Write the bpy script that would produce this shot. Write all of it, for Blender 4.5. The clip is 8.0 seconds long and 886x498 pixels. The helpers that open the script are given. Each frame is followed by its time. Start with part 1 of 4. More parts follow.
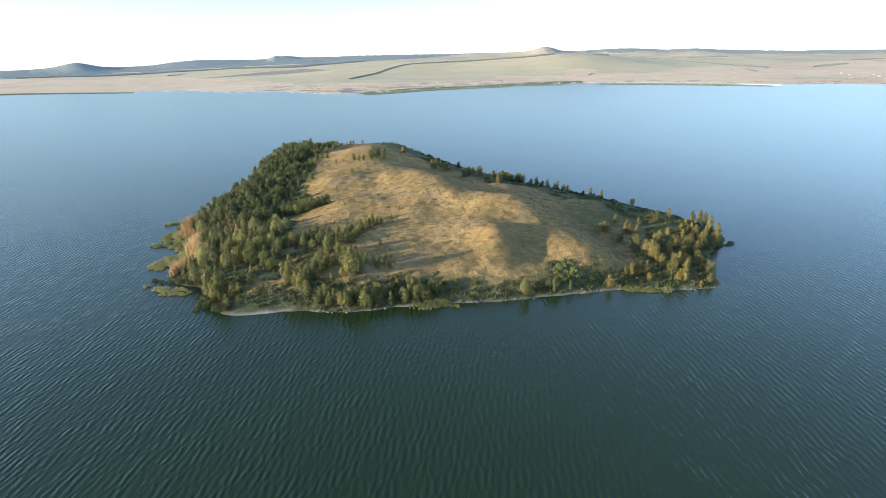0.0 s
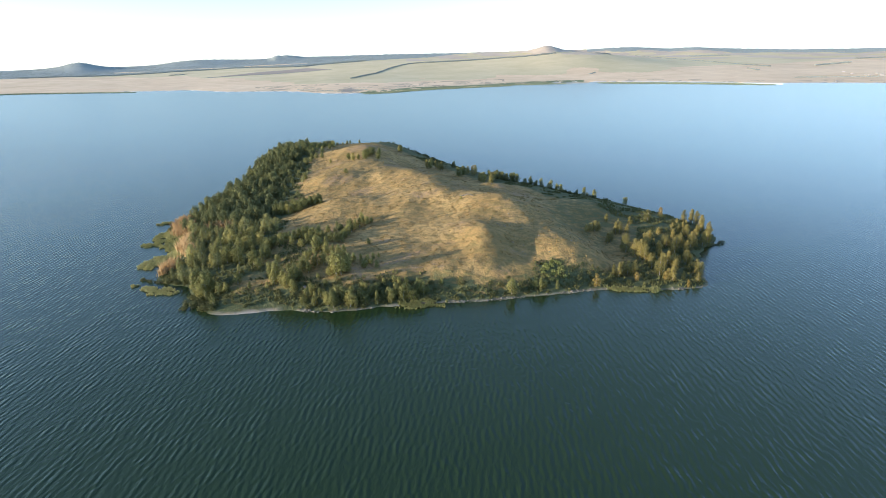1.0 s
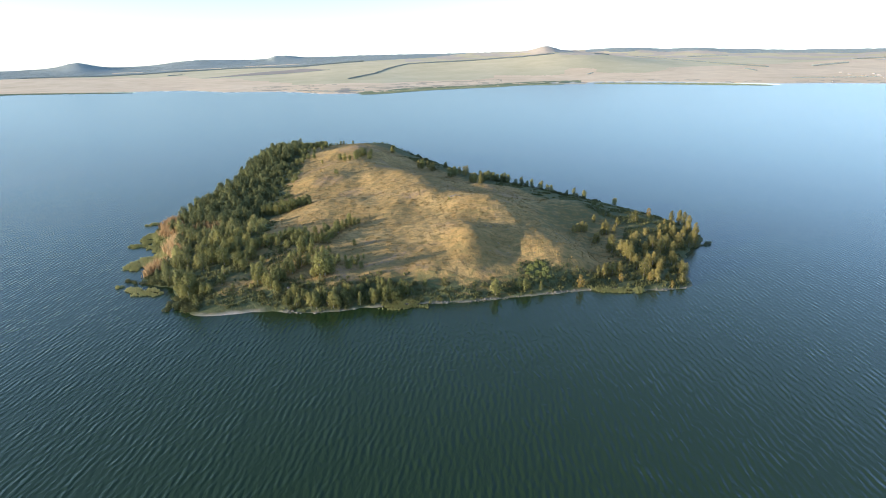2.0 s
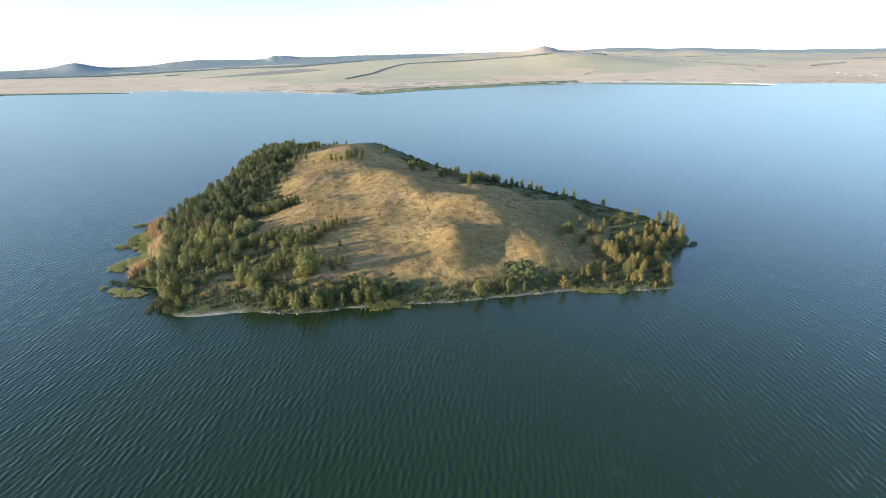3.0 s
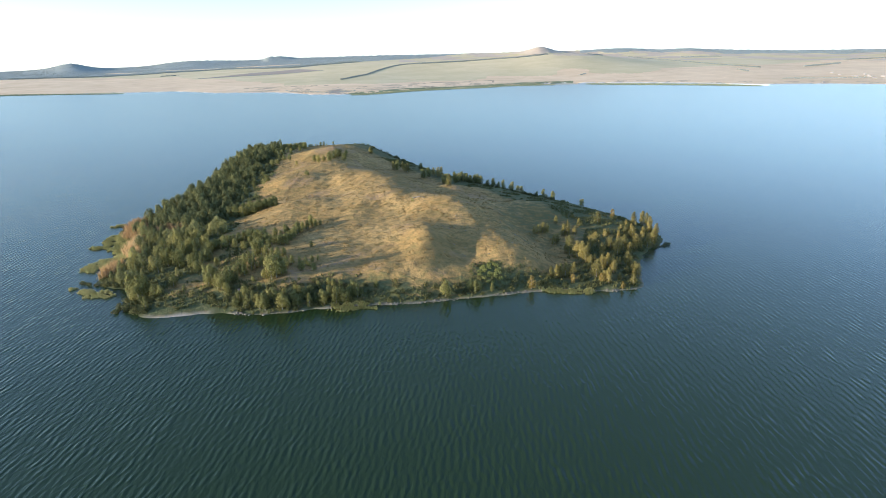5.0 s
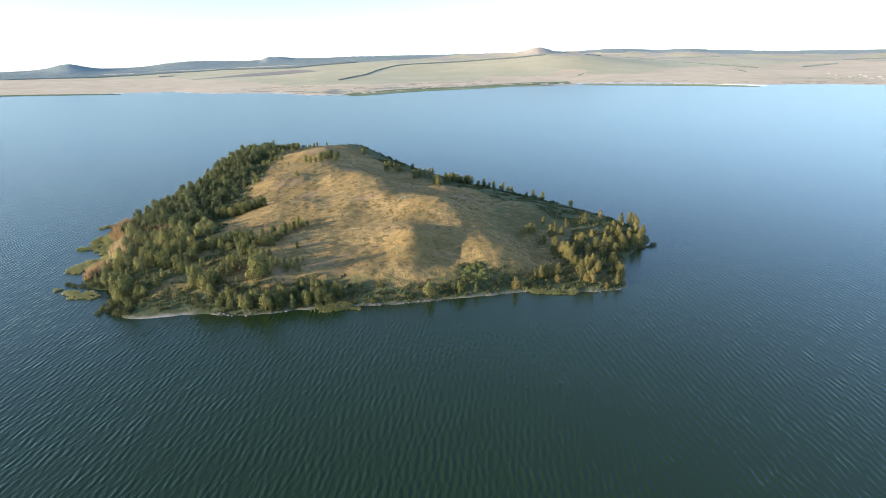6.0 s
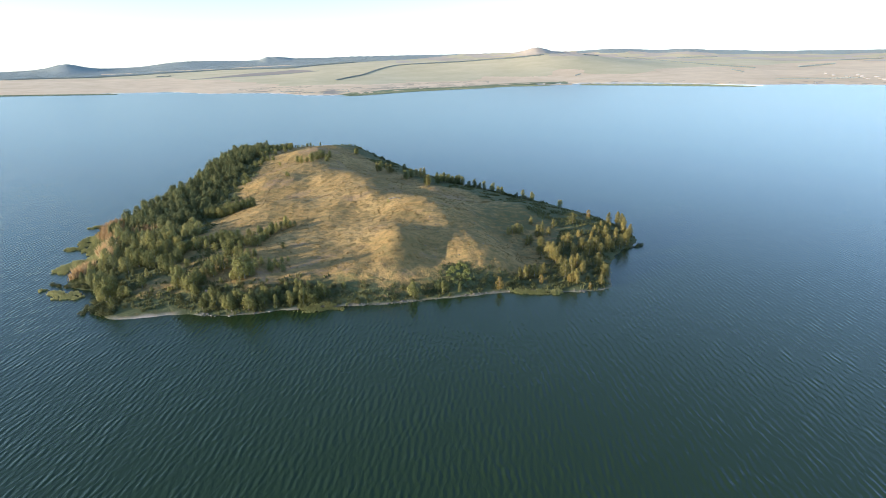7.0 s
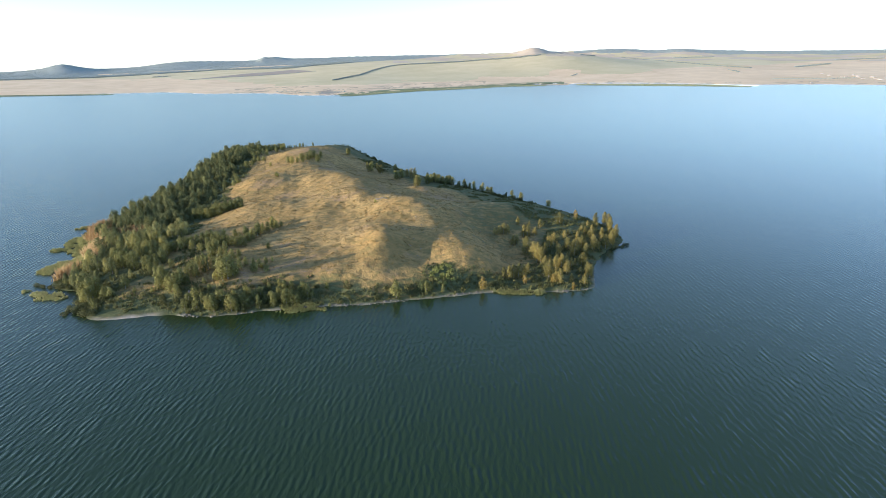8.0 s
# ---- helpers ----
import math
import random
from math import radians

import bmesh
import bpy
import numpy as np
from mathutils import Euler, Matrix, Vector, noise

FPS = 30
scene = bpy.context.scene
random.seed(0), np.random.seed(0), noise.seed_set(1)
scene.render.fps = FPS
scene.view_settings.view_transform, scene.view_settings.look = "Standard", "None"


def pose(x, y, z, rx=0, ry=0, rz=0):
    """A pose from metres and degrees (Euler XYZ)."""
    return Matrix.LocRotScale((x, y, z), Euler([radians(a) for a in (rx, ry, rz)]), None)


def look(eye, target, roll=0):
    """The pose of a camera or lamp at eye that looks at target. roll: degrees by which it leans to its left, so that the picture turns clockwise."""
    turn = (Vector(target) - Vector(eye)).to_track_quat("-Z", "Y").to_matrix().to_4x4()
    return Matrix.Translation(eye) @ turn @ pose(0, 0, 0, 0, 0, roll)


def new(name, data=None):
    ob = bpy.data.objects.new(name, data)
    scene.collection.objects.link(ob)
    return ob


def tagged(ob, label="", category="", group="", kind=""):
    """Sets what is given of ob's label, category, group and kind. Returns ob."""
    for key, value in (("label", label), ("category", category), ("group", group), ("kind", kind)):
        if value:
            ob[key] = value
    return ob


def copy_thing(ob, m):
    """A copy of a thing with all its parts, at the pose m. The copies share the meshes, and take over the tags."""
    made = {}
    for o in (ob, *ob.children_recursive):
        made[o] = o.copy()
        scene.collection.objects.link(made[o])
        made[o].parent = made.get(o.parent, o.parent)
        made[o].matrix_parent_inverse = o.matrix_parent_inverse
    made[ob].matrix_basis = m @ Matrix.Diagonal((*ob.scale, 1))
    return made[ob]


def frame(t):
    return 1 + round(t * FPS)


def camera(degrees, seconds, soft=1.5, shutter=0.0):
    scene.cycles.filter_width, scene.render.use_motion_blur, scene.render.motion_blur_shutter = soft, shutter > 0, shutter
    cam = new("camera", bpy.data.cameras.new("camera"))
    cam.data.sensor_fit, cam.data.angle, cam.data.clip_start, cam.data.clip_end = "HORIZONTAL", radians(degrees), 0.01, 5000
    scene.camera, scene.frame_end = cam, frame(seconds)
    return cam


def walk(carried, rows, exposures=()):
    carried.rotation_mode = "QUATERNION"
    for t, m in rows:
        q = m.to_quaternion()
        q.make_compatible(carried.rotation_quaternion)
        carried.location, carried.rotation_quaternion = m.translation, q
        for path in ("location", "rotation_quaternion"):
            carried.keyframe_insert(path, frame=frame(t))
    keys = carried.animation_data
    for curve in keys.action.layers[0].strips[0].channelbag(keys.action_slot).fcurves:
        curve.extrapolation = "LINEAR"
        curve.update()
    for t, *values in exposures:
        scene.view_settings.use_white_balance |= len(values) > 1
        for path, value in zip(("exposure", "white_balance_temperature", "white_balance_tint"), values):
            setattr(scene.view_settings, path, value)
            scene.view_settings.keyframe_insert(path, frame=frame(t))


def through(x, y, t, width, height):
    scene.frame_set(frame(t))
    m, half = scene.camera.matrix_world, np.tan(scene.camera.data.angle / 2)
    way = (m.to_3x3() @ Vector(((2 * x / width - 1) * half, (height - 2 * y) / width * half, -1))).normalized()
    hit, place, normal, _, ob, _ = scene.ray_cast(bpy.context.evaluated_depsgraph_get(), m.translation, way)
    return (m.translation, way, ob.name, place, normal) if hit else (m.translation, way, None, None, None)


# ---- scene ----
cam = camera(79.9, 8.0, 0.5)
PATH = [
    (0, (1.748, -0.133, 81.723), (1.6677, 1.749, 81.049), -0.8),
    (0.5, (4.69, 0.01, 81.716), (4.6017, 1.89, 81.04), -0.9),
    (1, (7.609, 0.207, 81.73), (7.5190, 2.087, 81.054), -0.9),
    (1.5, (10.43, 0.37, 81.789), (10.3407, 2.25, 81.114), -0.9),
    (3, (19.05, 0.516, 82.08), (18.9668, 2.397, 81.405), -0.9),
    (3.5, (21.843, 0.551, 82.1), (21.7605, 2.431, 81.424), -0.9),
    (4, (24.742, 0.588, 82.132), (24.6600, 2.469, 81.457), -0.9),
    (4.5, (27.616, 0.605, 82.178), (27.5360, 2.486, 81.504), -0.9),
    (6, (36.068, 0.495, 82.372), (35.9943, 2.377, 81.7), -0.9),
    (6.5, (38.94, 0.46, 82.441), (38.8667, 2.342, 81.77), -0.9),
    (7, (41.806, 0.404, 82.504), (41.7352, 2.286, 81.832), -0.9),
    (7.5, (44.619, 0.359, 82.556), (44.5519, 2.242, 81.884), -0.9),
    (8, (47.441, 0.349, 82.596), (47.3766, 2.232, 81.924), -0.9),
]
walk(cam, [(t, look(eye, target, roll)) for t, eye, target, roll in PATH], [(0, 1.3, 4830, 10), (8, 1.3, 4830, 10)])

# ---- light ----
SUN_BEARING, SUN_UP = 246.3, 8.3
world = bpy.data.worlds.new("sky")
scene.world = world
world.use_nodes = True
wn = world.node_tree.nodes
sky = wn.new("ShaderNodeTexSky")
sky.sky_type, sky.sun_disc = "NISHITA", False
sky.sun_elevation, sky.sun_rotation = radians(SUN_UP), radians(SUN_BEARING)
sky.altitude, sky.air_density, sky.dust_density, sky.ozone_density = 300, 1.0, 0.25, 1.35
wn["Background"].inputs["Strength"].default_value = 0.15
pale = wn.new("ShaderNodeHueSaturation")
pale.inputs["Saturation"].default_value = 0.67
world.node_tree.links.new(sky.outputs[0], pale.inputs["Color"])
world.node_tree.links.new(pale.outputs[0], wn["Background"].inputs["Color"])
sun = new("sun", bpy.data.lights.new("sun", "SUN"))
sun.data.energy, sun.data.angle, sun.data.color = 4.9, radians(0.6), (1.0, 0.71, 0.38)
toward = Vector((math.sin(radians(SUN_BEARING)) * math.cos(radians(SUN_UP)), math.cos(radians(SUN_BEARING)) * math.cos(radians(SUN_UP)), math.sin(radians(SUN_UP))))
sun.matrix_world = look(toward * 900, (0, 0, 0))


# ---- materials ----
def material(name, rough=0.9):
    m = bpy.data.materials.new(name)
    m.use_nodes = True
    m.node_tree.nodes["Principled BSDF"].inputs["Roughness"].default_value = rough
    return m


class Nodes:
    """Short words for building one node tree."""

    def __init__(self, m):
        self.tree, self.m = m.node_tree, m
        self.bsdf = self.tree.nodes["Principled BSDF"]

    def add(self, kind, **inputs):
        n = self.tree.nodes.new(kind)
        for key, value in inputs.items():
            self.put(n.inputs[key.replace("_", " ")], value)
        return n

    def put(self, socket, value):
        if isinstance(value, bpy.types.NodeSocket):
            self.tree.links.new(value, socket)
        else:
            socket.default_value = value

    def place(self, scale=(1, 1, 1), turn=0.0):
        g = self.add("ShaderNodeNewGeometry")
        mp = self.add("ShaderNodeMapping", Scale=scale, Rotation=(0, 0, radians(turn)))
        self.put(mp.inputs["Vector"], g.outputs["Position"])
        return mp.outputs[0]

    def noise(self, scale, detail=4.0, where=None, rough=0.55, warp=0.0):
        n = self.add("ShaderNodeTexNoise", Scale=scale, Detail=detail, Roughness=rough, Distortion=warp)
        self.put(n.inputs["Vector"], where if where else self.place())
        return n.outputs["Fac"]

    def ramp(self, fac, *stops):
        r = self.add("ShaderNodeValToRGB", Fac=fac)
        e = r.color_ramp.elements
        while len(e) < len(stops):
            e.new(0.5)
        for el, (at, colour) in zip(e, stops):
            el.position, el.color = at, (*colour, 1)
        return r.outputs["Color"]

    def band(self, fac, low, high):
        r = self.add("ShaderNodeMapRange", Value=fac)
        r.inputs["From Min"].default_value, r.inputs["From Max"].default_value = low, high
        return r.outputs["Result"]

    def mix(self, fac, a, b):
        n = self.tree.nodes.new("ShaderNodeMix")
        n.data_type = "RGBA"
        self.put(n.inputs[0], fac)
        self.put(n.inputs[6], a if isinstance(a, bpy.types.NodeSocket) else (*a, 1))
        self.put(n.inputs[7], b if isinstance(b, bpy.types.NodeSocket) else (*b, 1))
        return n.outputs[2]

    def calc(self, op, a, b=0.0):
        n = self.tree.nodes.new("ShaderNodeMath")
        n.operation = op
        self.put(n.inputs[0], a)
        self.put(n.inputs[1], b)
        return n.outputs[0]

    def attribute(self, name):
        n = self.tree.nodes.new("ShaderNodeAttribute")
        n.attribute_name = name
        return n.outputs["Fac"]

    def colour(self, value):
        self.put(self.bsdf.inputs["Base Color"], value if isinstance(value, bpy.types.NodeSocket) else (*value, 1))

    def bump(self, height, strength, distance):
        b = self.add("ShaderNodeBump", Strength=strength, Distance=distance, Height=height)
        self.put(self.bsdf.inputs["Normal"], b.outputs[0])


def ground_material():
    """Dry steppe grass, greener in damper growth and where shade is painted in, pale sand at the water's edge."""
    m = material("steppe_grass", 0.95)
    n = Nodes(m)
    wide, mid, fine = n.noise(0.045, 5), n.noise(1.0, 5, n.place((0.22, 0.42, 0.3), 28), 0.6, 0.6), n.noise(2.2, 4)
    dry = n.ramp(wide, (0.3, (0.240, 0.163, 0.057)), (0.5, (0.355, 0.231, 0.083)), (0.72, (0.45, 0.305, 0.120)))
    dry = n.mix(n.calc("MULTIPLY", n.band(mid, 0.44, 0.68), 0.85), dry, (0.17, 0.140, 0.053))
    dry = n.mix(n.calc("MULTIPLY", n.band(n.noise(0.6, 6, None, 0.7), 0.5, 0.66), 0.75), dry, (0.165, 0.135, 0.05))
    dry = n.mix(n.calc("MULTIPLY", n.band(fine, 0.46, 0.82), 0.7), dry, (0.15, 0.125, 0.05))
    stony = n.band(n.noise(0.035, 5, warp=1.0), 0.56, 0.68)
    dry = n.mix(n.calc("MULTIPLY", stony, n.band(n.noise(0.9, 5, None, 0.7), 0.40, 0.62)), dry, (0.285, 0.195, 0.125))
    green = n.ramp(mid, (0.3, (0.052, 0.062, 0.026)), (0.55, (0.098, 0.106, 0.046)), (0.75, (0.18, 0.165, 0.076)))
    lush_or_shade = n.band(n.calc("ADD", n.attribute("lush_or_shade"), n.calc("MULTIPLY", n.calc("SUBTRACT", mid, 0.5), 1.1)), 0.35, 0.75)
    base = n.mix(lush_or_shade, dry, green)
    sand = n.ramp(fine, (0.3, (0.30, 0.25, 0.205)), (0.7, (0.46, 0.40, 0.34)))
    n.colour(n.mix(n.attribute("sand"), base, sand))
    tussock = n.noise(0.9, 3)
    n.bump(n.calc("ADD", n.calc("MULTIPLY", mid, 0.8), n.calc("ADD", n.calc("MULTIPLY", tussock, 0.5), n.calc("MULTIPLY", fine, 0.35))), 1.0, 0.7)
    n.bsdf.inputs["Specular IOR Level"].default_value = 0.15
    return m


def leaf_material(name, dark, mid, light, through=0.25):
    m = material(name, 0.75)
    n = Nodes(m)
    info, geo = n.add("ShaderNodeObjectInfo"), n.add("ShaderNodeNewGeometry")
    spread = n.calc("ADD", n.calc("MULTIPLY", info.outputs["Random"], 0.45), n.calc("MULTIPLY", geo.outputs["Random Per Island"], 0.16))
    spread = n.calc("ADD", spread, n.calc("MULTIPLY", n.noise(0.16, 3), 0.64))
    shade = n.ramp(spread, (0.25, dark), (0.62, mid), (0.95, light))
    n.colour(shade)
    n.bsdf.inputs["Specular IOR Level"].default_value = 0.2
    glow = n.add("ShaderNodeBsdfTranslucent", Color=shade)
    both = n.add("ShaderNodeMixShader", Fac=through)
    out = n.tree.nodes["Material Output"]
    n.tree.links.new(n.bsdf.outputs[0], both.inputs[1])
    n.tree.links.new(glow.outputs[0], both.inputs[2])
    n.tree.links.new(both.outputs[0], out.inputs["Surface"])
    return m


def speckled(name, low, high, scale, rough=0.9, detail=5.0, relief=0.0):
    m = material(name, rough)
    n = Nodes(m)
    f = n.noise(scale, detail + 3, None, 0.72, 0.5)
    big = n.noise(scale * 0.17, 3)
    n.colour(n.ramp(n.calc("ADD", n.calc("MULTIPLY", f, 0.6), n.calc("MULTIPLY", big, 0.4)), (0.36, low), (0.64, high)))
    n.bsdf.inputs["Specular IOR Level"].default_value = 0.2
    if relief:
        n.bump(f, 0.8, relief)
    return m


def water_material():
    """Deep green lake under a light wind from the west."""
    m = material("lake_water", 0.22)
    n = Nodes(m)
    n.bsdf.inputs["IOR"].default_value = 1.333
    patches = n.noise(0.006, 3)
    n.colour(n.ramp(patches, (0.35, (0.0172, 0.0315, 0.0083)), (0.65, (0.021, 0.0362, 0.0107))))
    def train(length, turn, crest, warp):
        """A train of waves of that length, with uneven crests."""
        w = n.add("ShaderNodeTexWave", Scale=0.314 / length, Distortion=warp, Detail=2.0, Detail_Scale=0.55 * length, Detail_Roughness=0.55)
        n.put(w.inputs["Vector"], n.place((1, crest, 1), turn))
        return w.outputs["Fac"]

    swell = n.calc("ADD", train(2.0, WIND - 7, 0.6, 5.0), n.calc("MULTIPLY", train(1.6, WIND + 17, 0.7, 5.0), 0.9))
    swell = n.calc("MULTIPLY", swell, n.band(n.noise(0.16, 3, n.place((1, 0.6, 1), WIND)), 0.25, 0.75))
    chop = n.noise(1.0, 3, n.place((1.1, 0.5, 1), WIND - 16), 0.55, 0.5)
    cross = n.noise(1.0, 2, n.place((2.2, 1.0, 1), WIND + 24), 0.5)
    spot = n.add("ShaderNodeSeparateXYZ", Vector=n.place())
    lee = n.band(n.calc("ADD", spot.outputs["Y"], n.calc("MULTIPLY", spot.outputs["X"], 0.7)), 90, 360)
    swell = n.calc("MULTIPLY", swell, n.calc("SUBTRACT", 0.28, n.calc("MULTIPLY", lee, 0.225)))
    chop = n.calc("MULTIPLY", chop, n.calc("SUBTRACT", 0.36, n.calc("MULTIPLY", lee, 0.26)))
    cross = n.calc("MULTIPLY", cross, n.calc("ADD", 0.05, n.calc("MULTIPLY", lee, 0.05)))
    gusts = n.band(n.noise(0.012, 3), 0.25, 0.7)
    height = n.calc("MULTIPLY", n.calc("ADD", n.calc("ADD", swell, chop), cross), n.calc("ADD", 0.75, n.calc("MULTIPLY", gusts, 0.25)))
    n.bump(height, 1.0, 0.38)
    return m


WIND = -8.0
GROUND = ground_material()
WATER = water_material()
LEAF = leaf_material("birch_leaf", (0.086, 0.096, 0.035), (0.188, 0.188, 0.060), (0.33, 0.295, 0.088), 0.32)
LEAF_WOOD = leaf_material("wood_leaf", (0.080, 0.094, 0.040), (0.195, 0.198, 0.074), (0.37, 0.34, 0.116), 0.35)
LEAF_GOLD = leaf_material("golden_leaf", (0.11, 0.108, 0.036), (0.235, 0.203, 0.062), (0.36, 0.29, 0.085), 0.3)
LEAF_LIME = leaf_material("lime_leaf", (0.18, 0.20, 0.055), (0.27, 0.28, 0.082), (0.35, 0.35, 0.115), 0.35)
LEAF_YELLOW = leaf_material("yellowing_leaf", (0.15, 0.12, 0.030), (0.24, 0.18, 0.045), (0.32, 0.24, 0.07))
LEAF_BUSH = leaf_material("bush_leaf", (0.055, 0.066, 0.026), (0.105, 0.110, 0.040), (0.18, 0.165, 0.06), 0.3)
REED = leaf_material("green_reed", (0.22, 0.22, 0.080), (0.33, 0.32, 0.125), (0.45, 0.42, 0.19), 0.5)
DRY_REED = leaf_material("dry_reed", (0.34, 0.23, 0.11), (0.48, 0.34, 0.165), (0.58, 0.44, 0.235), 0.4)
STRAW = leaf_material("dry_grass", (0.145, 0.105, 0.037), (0.25, 0.18, 0.065), (0.33, 0.24, 0.095), 0.3)
BARK = speckled("pale_bark", (0.16, 0.14, 0.12), (0.42, 0.40, 0.36), 5.0)
STONE = speckled("shore_stone", (0.11, 0.097, 0.08), (0.29, 0.26, 0.215), 3.0, relief=0.05)
# ---- the lie of the land ----
SHORE = [(-100, 184.5), (-97.5, 179), (-91, 173.5), (-88, 166.5), (-83.6, 163), (-77, 159.5), (-68, 161.3), (-57, 165),
         (-45, 162.6), (-33, 163.7), (-18, 168.8), (1, 171.2), (14, 172.3), (28.6, 176), (50, 180.8), (59, 184),
         (80, 182.5), (99.5, 185), (100.5, 200), (104.5, 211), (113, 228.6), (124.5, 238), (127, 252), (121, 275),
         (106, 297), (93, 314), (73, 336), (51, 358), (25, 390), (8, 413), (-11, 443), (-37, 489),
         (-62, 540), (-67, 554), (-88, 552), (-114, 545), (-148, 529), (-166, 494), (-166, 448), (-160, 396),
         (-154, 368), (-149, 303), (-152, 266), (-142, 241), (-128, 229), (-120.6, 207), (-119, 193), (-111, 186)]
# rounded rises of the island: x, y, radius, height
BROAD_RISES = [(-38, 405, 40, -0.2), (2, 286, 40, 2.3), (68, 241, 40, -0.7), (51, 248, 40, -1.1), (-2, 367, 39, -0.9),
          (-135, 441, 38, 7.7), (41, 270, 35, 1.4), (-59, 348, 35, 7.8), (-39, 134, 33, 0.3), (-28, 201, 30, 4.4),
          (-112, 513, 30, -0.4), (-92, 505, 30, 1.2), (-4, 324, 29, -3.9), (83, 246, 28, -1.2), (55, 169, 28, -2.8),
          (8, 257, 27, 10.7), (-60, 282, 27, -2.4), (103, 250, 26, 3.0), (-39, 277, 25, 5.2), (113, 163, 25, -1.9),
          (-150, 505, 23, 0.4), (-79, 485, 23, 3.8), (70, 278, 22, 0.8)]
SMALL_RISES = [(-77, 221, 21, 3.7), (-85, 209, 21, 0.7), (-41, 181, 21, 2.2), (-73, 421, 20, 13.3), (58, 220, 20, -2.4),
          (-98, 382, 20, 0.8), (29, 320, 20, -3.3), (8, 197, 19, 6.8), (-14, 321, 19, 11.6), (42, 214, 19, 0.7),
          (31, 320, 18, 7.5), (-60, 368, 17, 6.9), (44, 212, 16, 9.5), (30, 243, 16, 6.3), (33, 263, 16, 2.0),
          (21, 229, 16, -2.8), (-63, 271, 16, 5.6), (-23, 336, 15, 0.6), (-11, 291, 15, 1.7), (-8, 342, 15, -1.9),
          (-32, 343, 15, 4.0), (-54, 245, 15, -0.3), (-78, 329, 14, 5.5)]
KNOLLS = [(61, 207, 9, 0.8), (57, 202, 8, 1.0), (49, 198, 9, 1.0), (83, 244, 14, 0.8), (80, 212, 14, -3.5), (-11, 202, 14, -2.2), (-14, 294, 13, 0.8), (24, 308, 13, 3.4),
          (68, 276, 13, 5.6), (-6, 280, 13, 1.4), (23, 233, 13, -1.9), (55, 194, 13, 1.7), (51, 199, 13, 1.0),
          (62, 188, 12, -0.4), (-1, 264, 11, -0.2), (15, 210, 11, 7.7), (-6, 251, 11, -4.0), (40, 196, 10, -2.1),
          (42, 177, 10, 4.7), (18, 201, 9, 2.3), (27, 207, 9, -6.4), (-180, 146, 9, 0.1), (59, 207, 9, 0.4),
          (5, 205, 9, -5.5), (66, 166, 9, -0.7)]
RISES = BROAD_RISES + SMALL_RISES + KNOLLS


def rounded(points, times=2):
    """A closed outline with its corners cut off."""
    p = np.array(points, float)
    for _ in range(times):
        q = np.roll(p, -1, 0)
        p = np.stack([0.75 * p + 0.25 * q, 0.25 * p + 0.75 * q], 1).reshape(-1, 2)
    return p


def inland(x, y, line):
    """Metres inside a closed outline (outside: minus)."""
    x, y = np.asarray(x, float), np.asarray(y, float)
    best, inside = np.full(x.shape, 1e18), np.zeros(x.shape, bool)
    for (ax, ay), (bx, by) in zip(line, np.roll(line, -1, 0)):
        dx, dy = bx - ax, by - ay
        u = np.clip(((x - ax) * dx + (y - ay) * dy) / (dx * dx + dy * dy), 0, 1)
        best = np.minimum(best, (x - ax - u * dx) ** 2 + (y - ay - u * dy) ** 2)
        inside ^= ((ay > y) != (by > y)) & (x < dx * (y - ay) / (dy if dy else 1e-9) + ax)
    return np.where(inside, 1, -1) * np.sqrt(best)


def wobble(x, y, size, seed):
    """Smooth uneven values of about -1 to 1, with features of about that size."""
    rng = np.random.RandomState(seed)
    total = np.zeros(np.shape(x))
    for _ in range(7):
        a, k, p = rng.uniform(0, 2 * np.pi), 2 * np.pi / size * rng.uniform(0.6, 1.6), rng.uniform(0, 2 * np.pi)
        total = total + np.sin(k * (x * np.cos(a) + y * np.sin(a)) + p)
    return total / 3.2


ISLAND = rounded(SHORE)


def island_height(x, y, fine=True):
    x, y = np.asarray(x, float), np.asarray(y, float)
    d = inland(x, y, ISLAND) + 0.5 * wobble(x, y, 7, 5)
    u = np.clip(d / 15, 0, 1)
    rim = u * u * (3 - 2 * u) * 0.75 + 0.25 * np.clip(d / 45, 0, 1)
    top = 2.2 + np.maximum(-1.0, sum(h * np.exp(-((x - a) ** 2 + (y - b) ** 2) / (2 * r * r)) for a, b, r, h in RISES))
    z = rim * top + 0.28 * np.clip(d, 0, 1.5)
    z = z + np.clip(d / 12, 0, 1) * (0.38 * wobble(x, y, 26, 3) + 0.2 * wobble(x, y, 9, 4) + (0.07 * wobble(x, y, 3.6, 6) if fine else 0))
    return np.where(d < 0, np.maximum(0.22 * d, -3.0), z)


GRID_X, GRID_Y = np.arange(-190, 151, 1.0), np.arange(135, 581, 1.0)
GRID = island_height(*np.meshgrid(GRID_X, GRID_Y))
GRID_IN = inland(*np.meshgrid(GRID_X, GRID_Y), ISLAND)


def read_grid(grid, x, y):
    i, j = min(max(x + 190, 0), 339.0), min(max(y - 135, 0), 444.0)
    a, b = int(i), int(j)
    u, v = i - a, j - b
    return float((grid[b, a] * (1 - u) + grid[b, a + 1] * u) * (1 - v) + (grid[b + 1, a] * (1 - u) + grid[b + 1, a + 1] * u) * v)


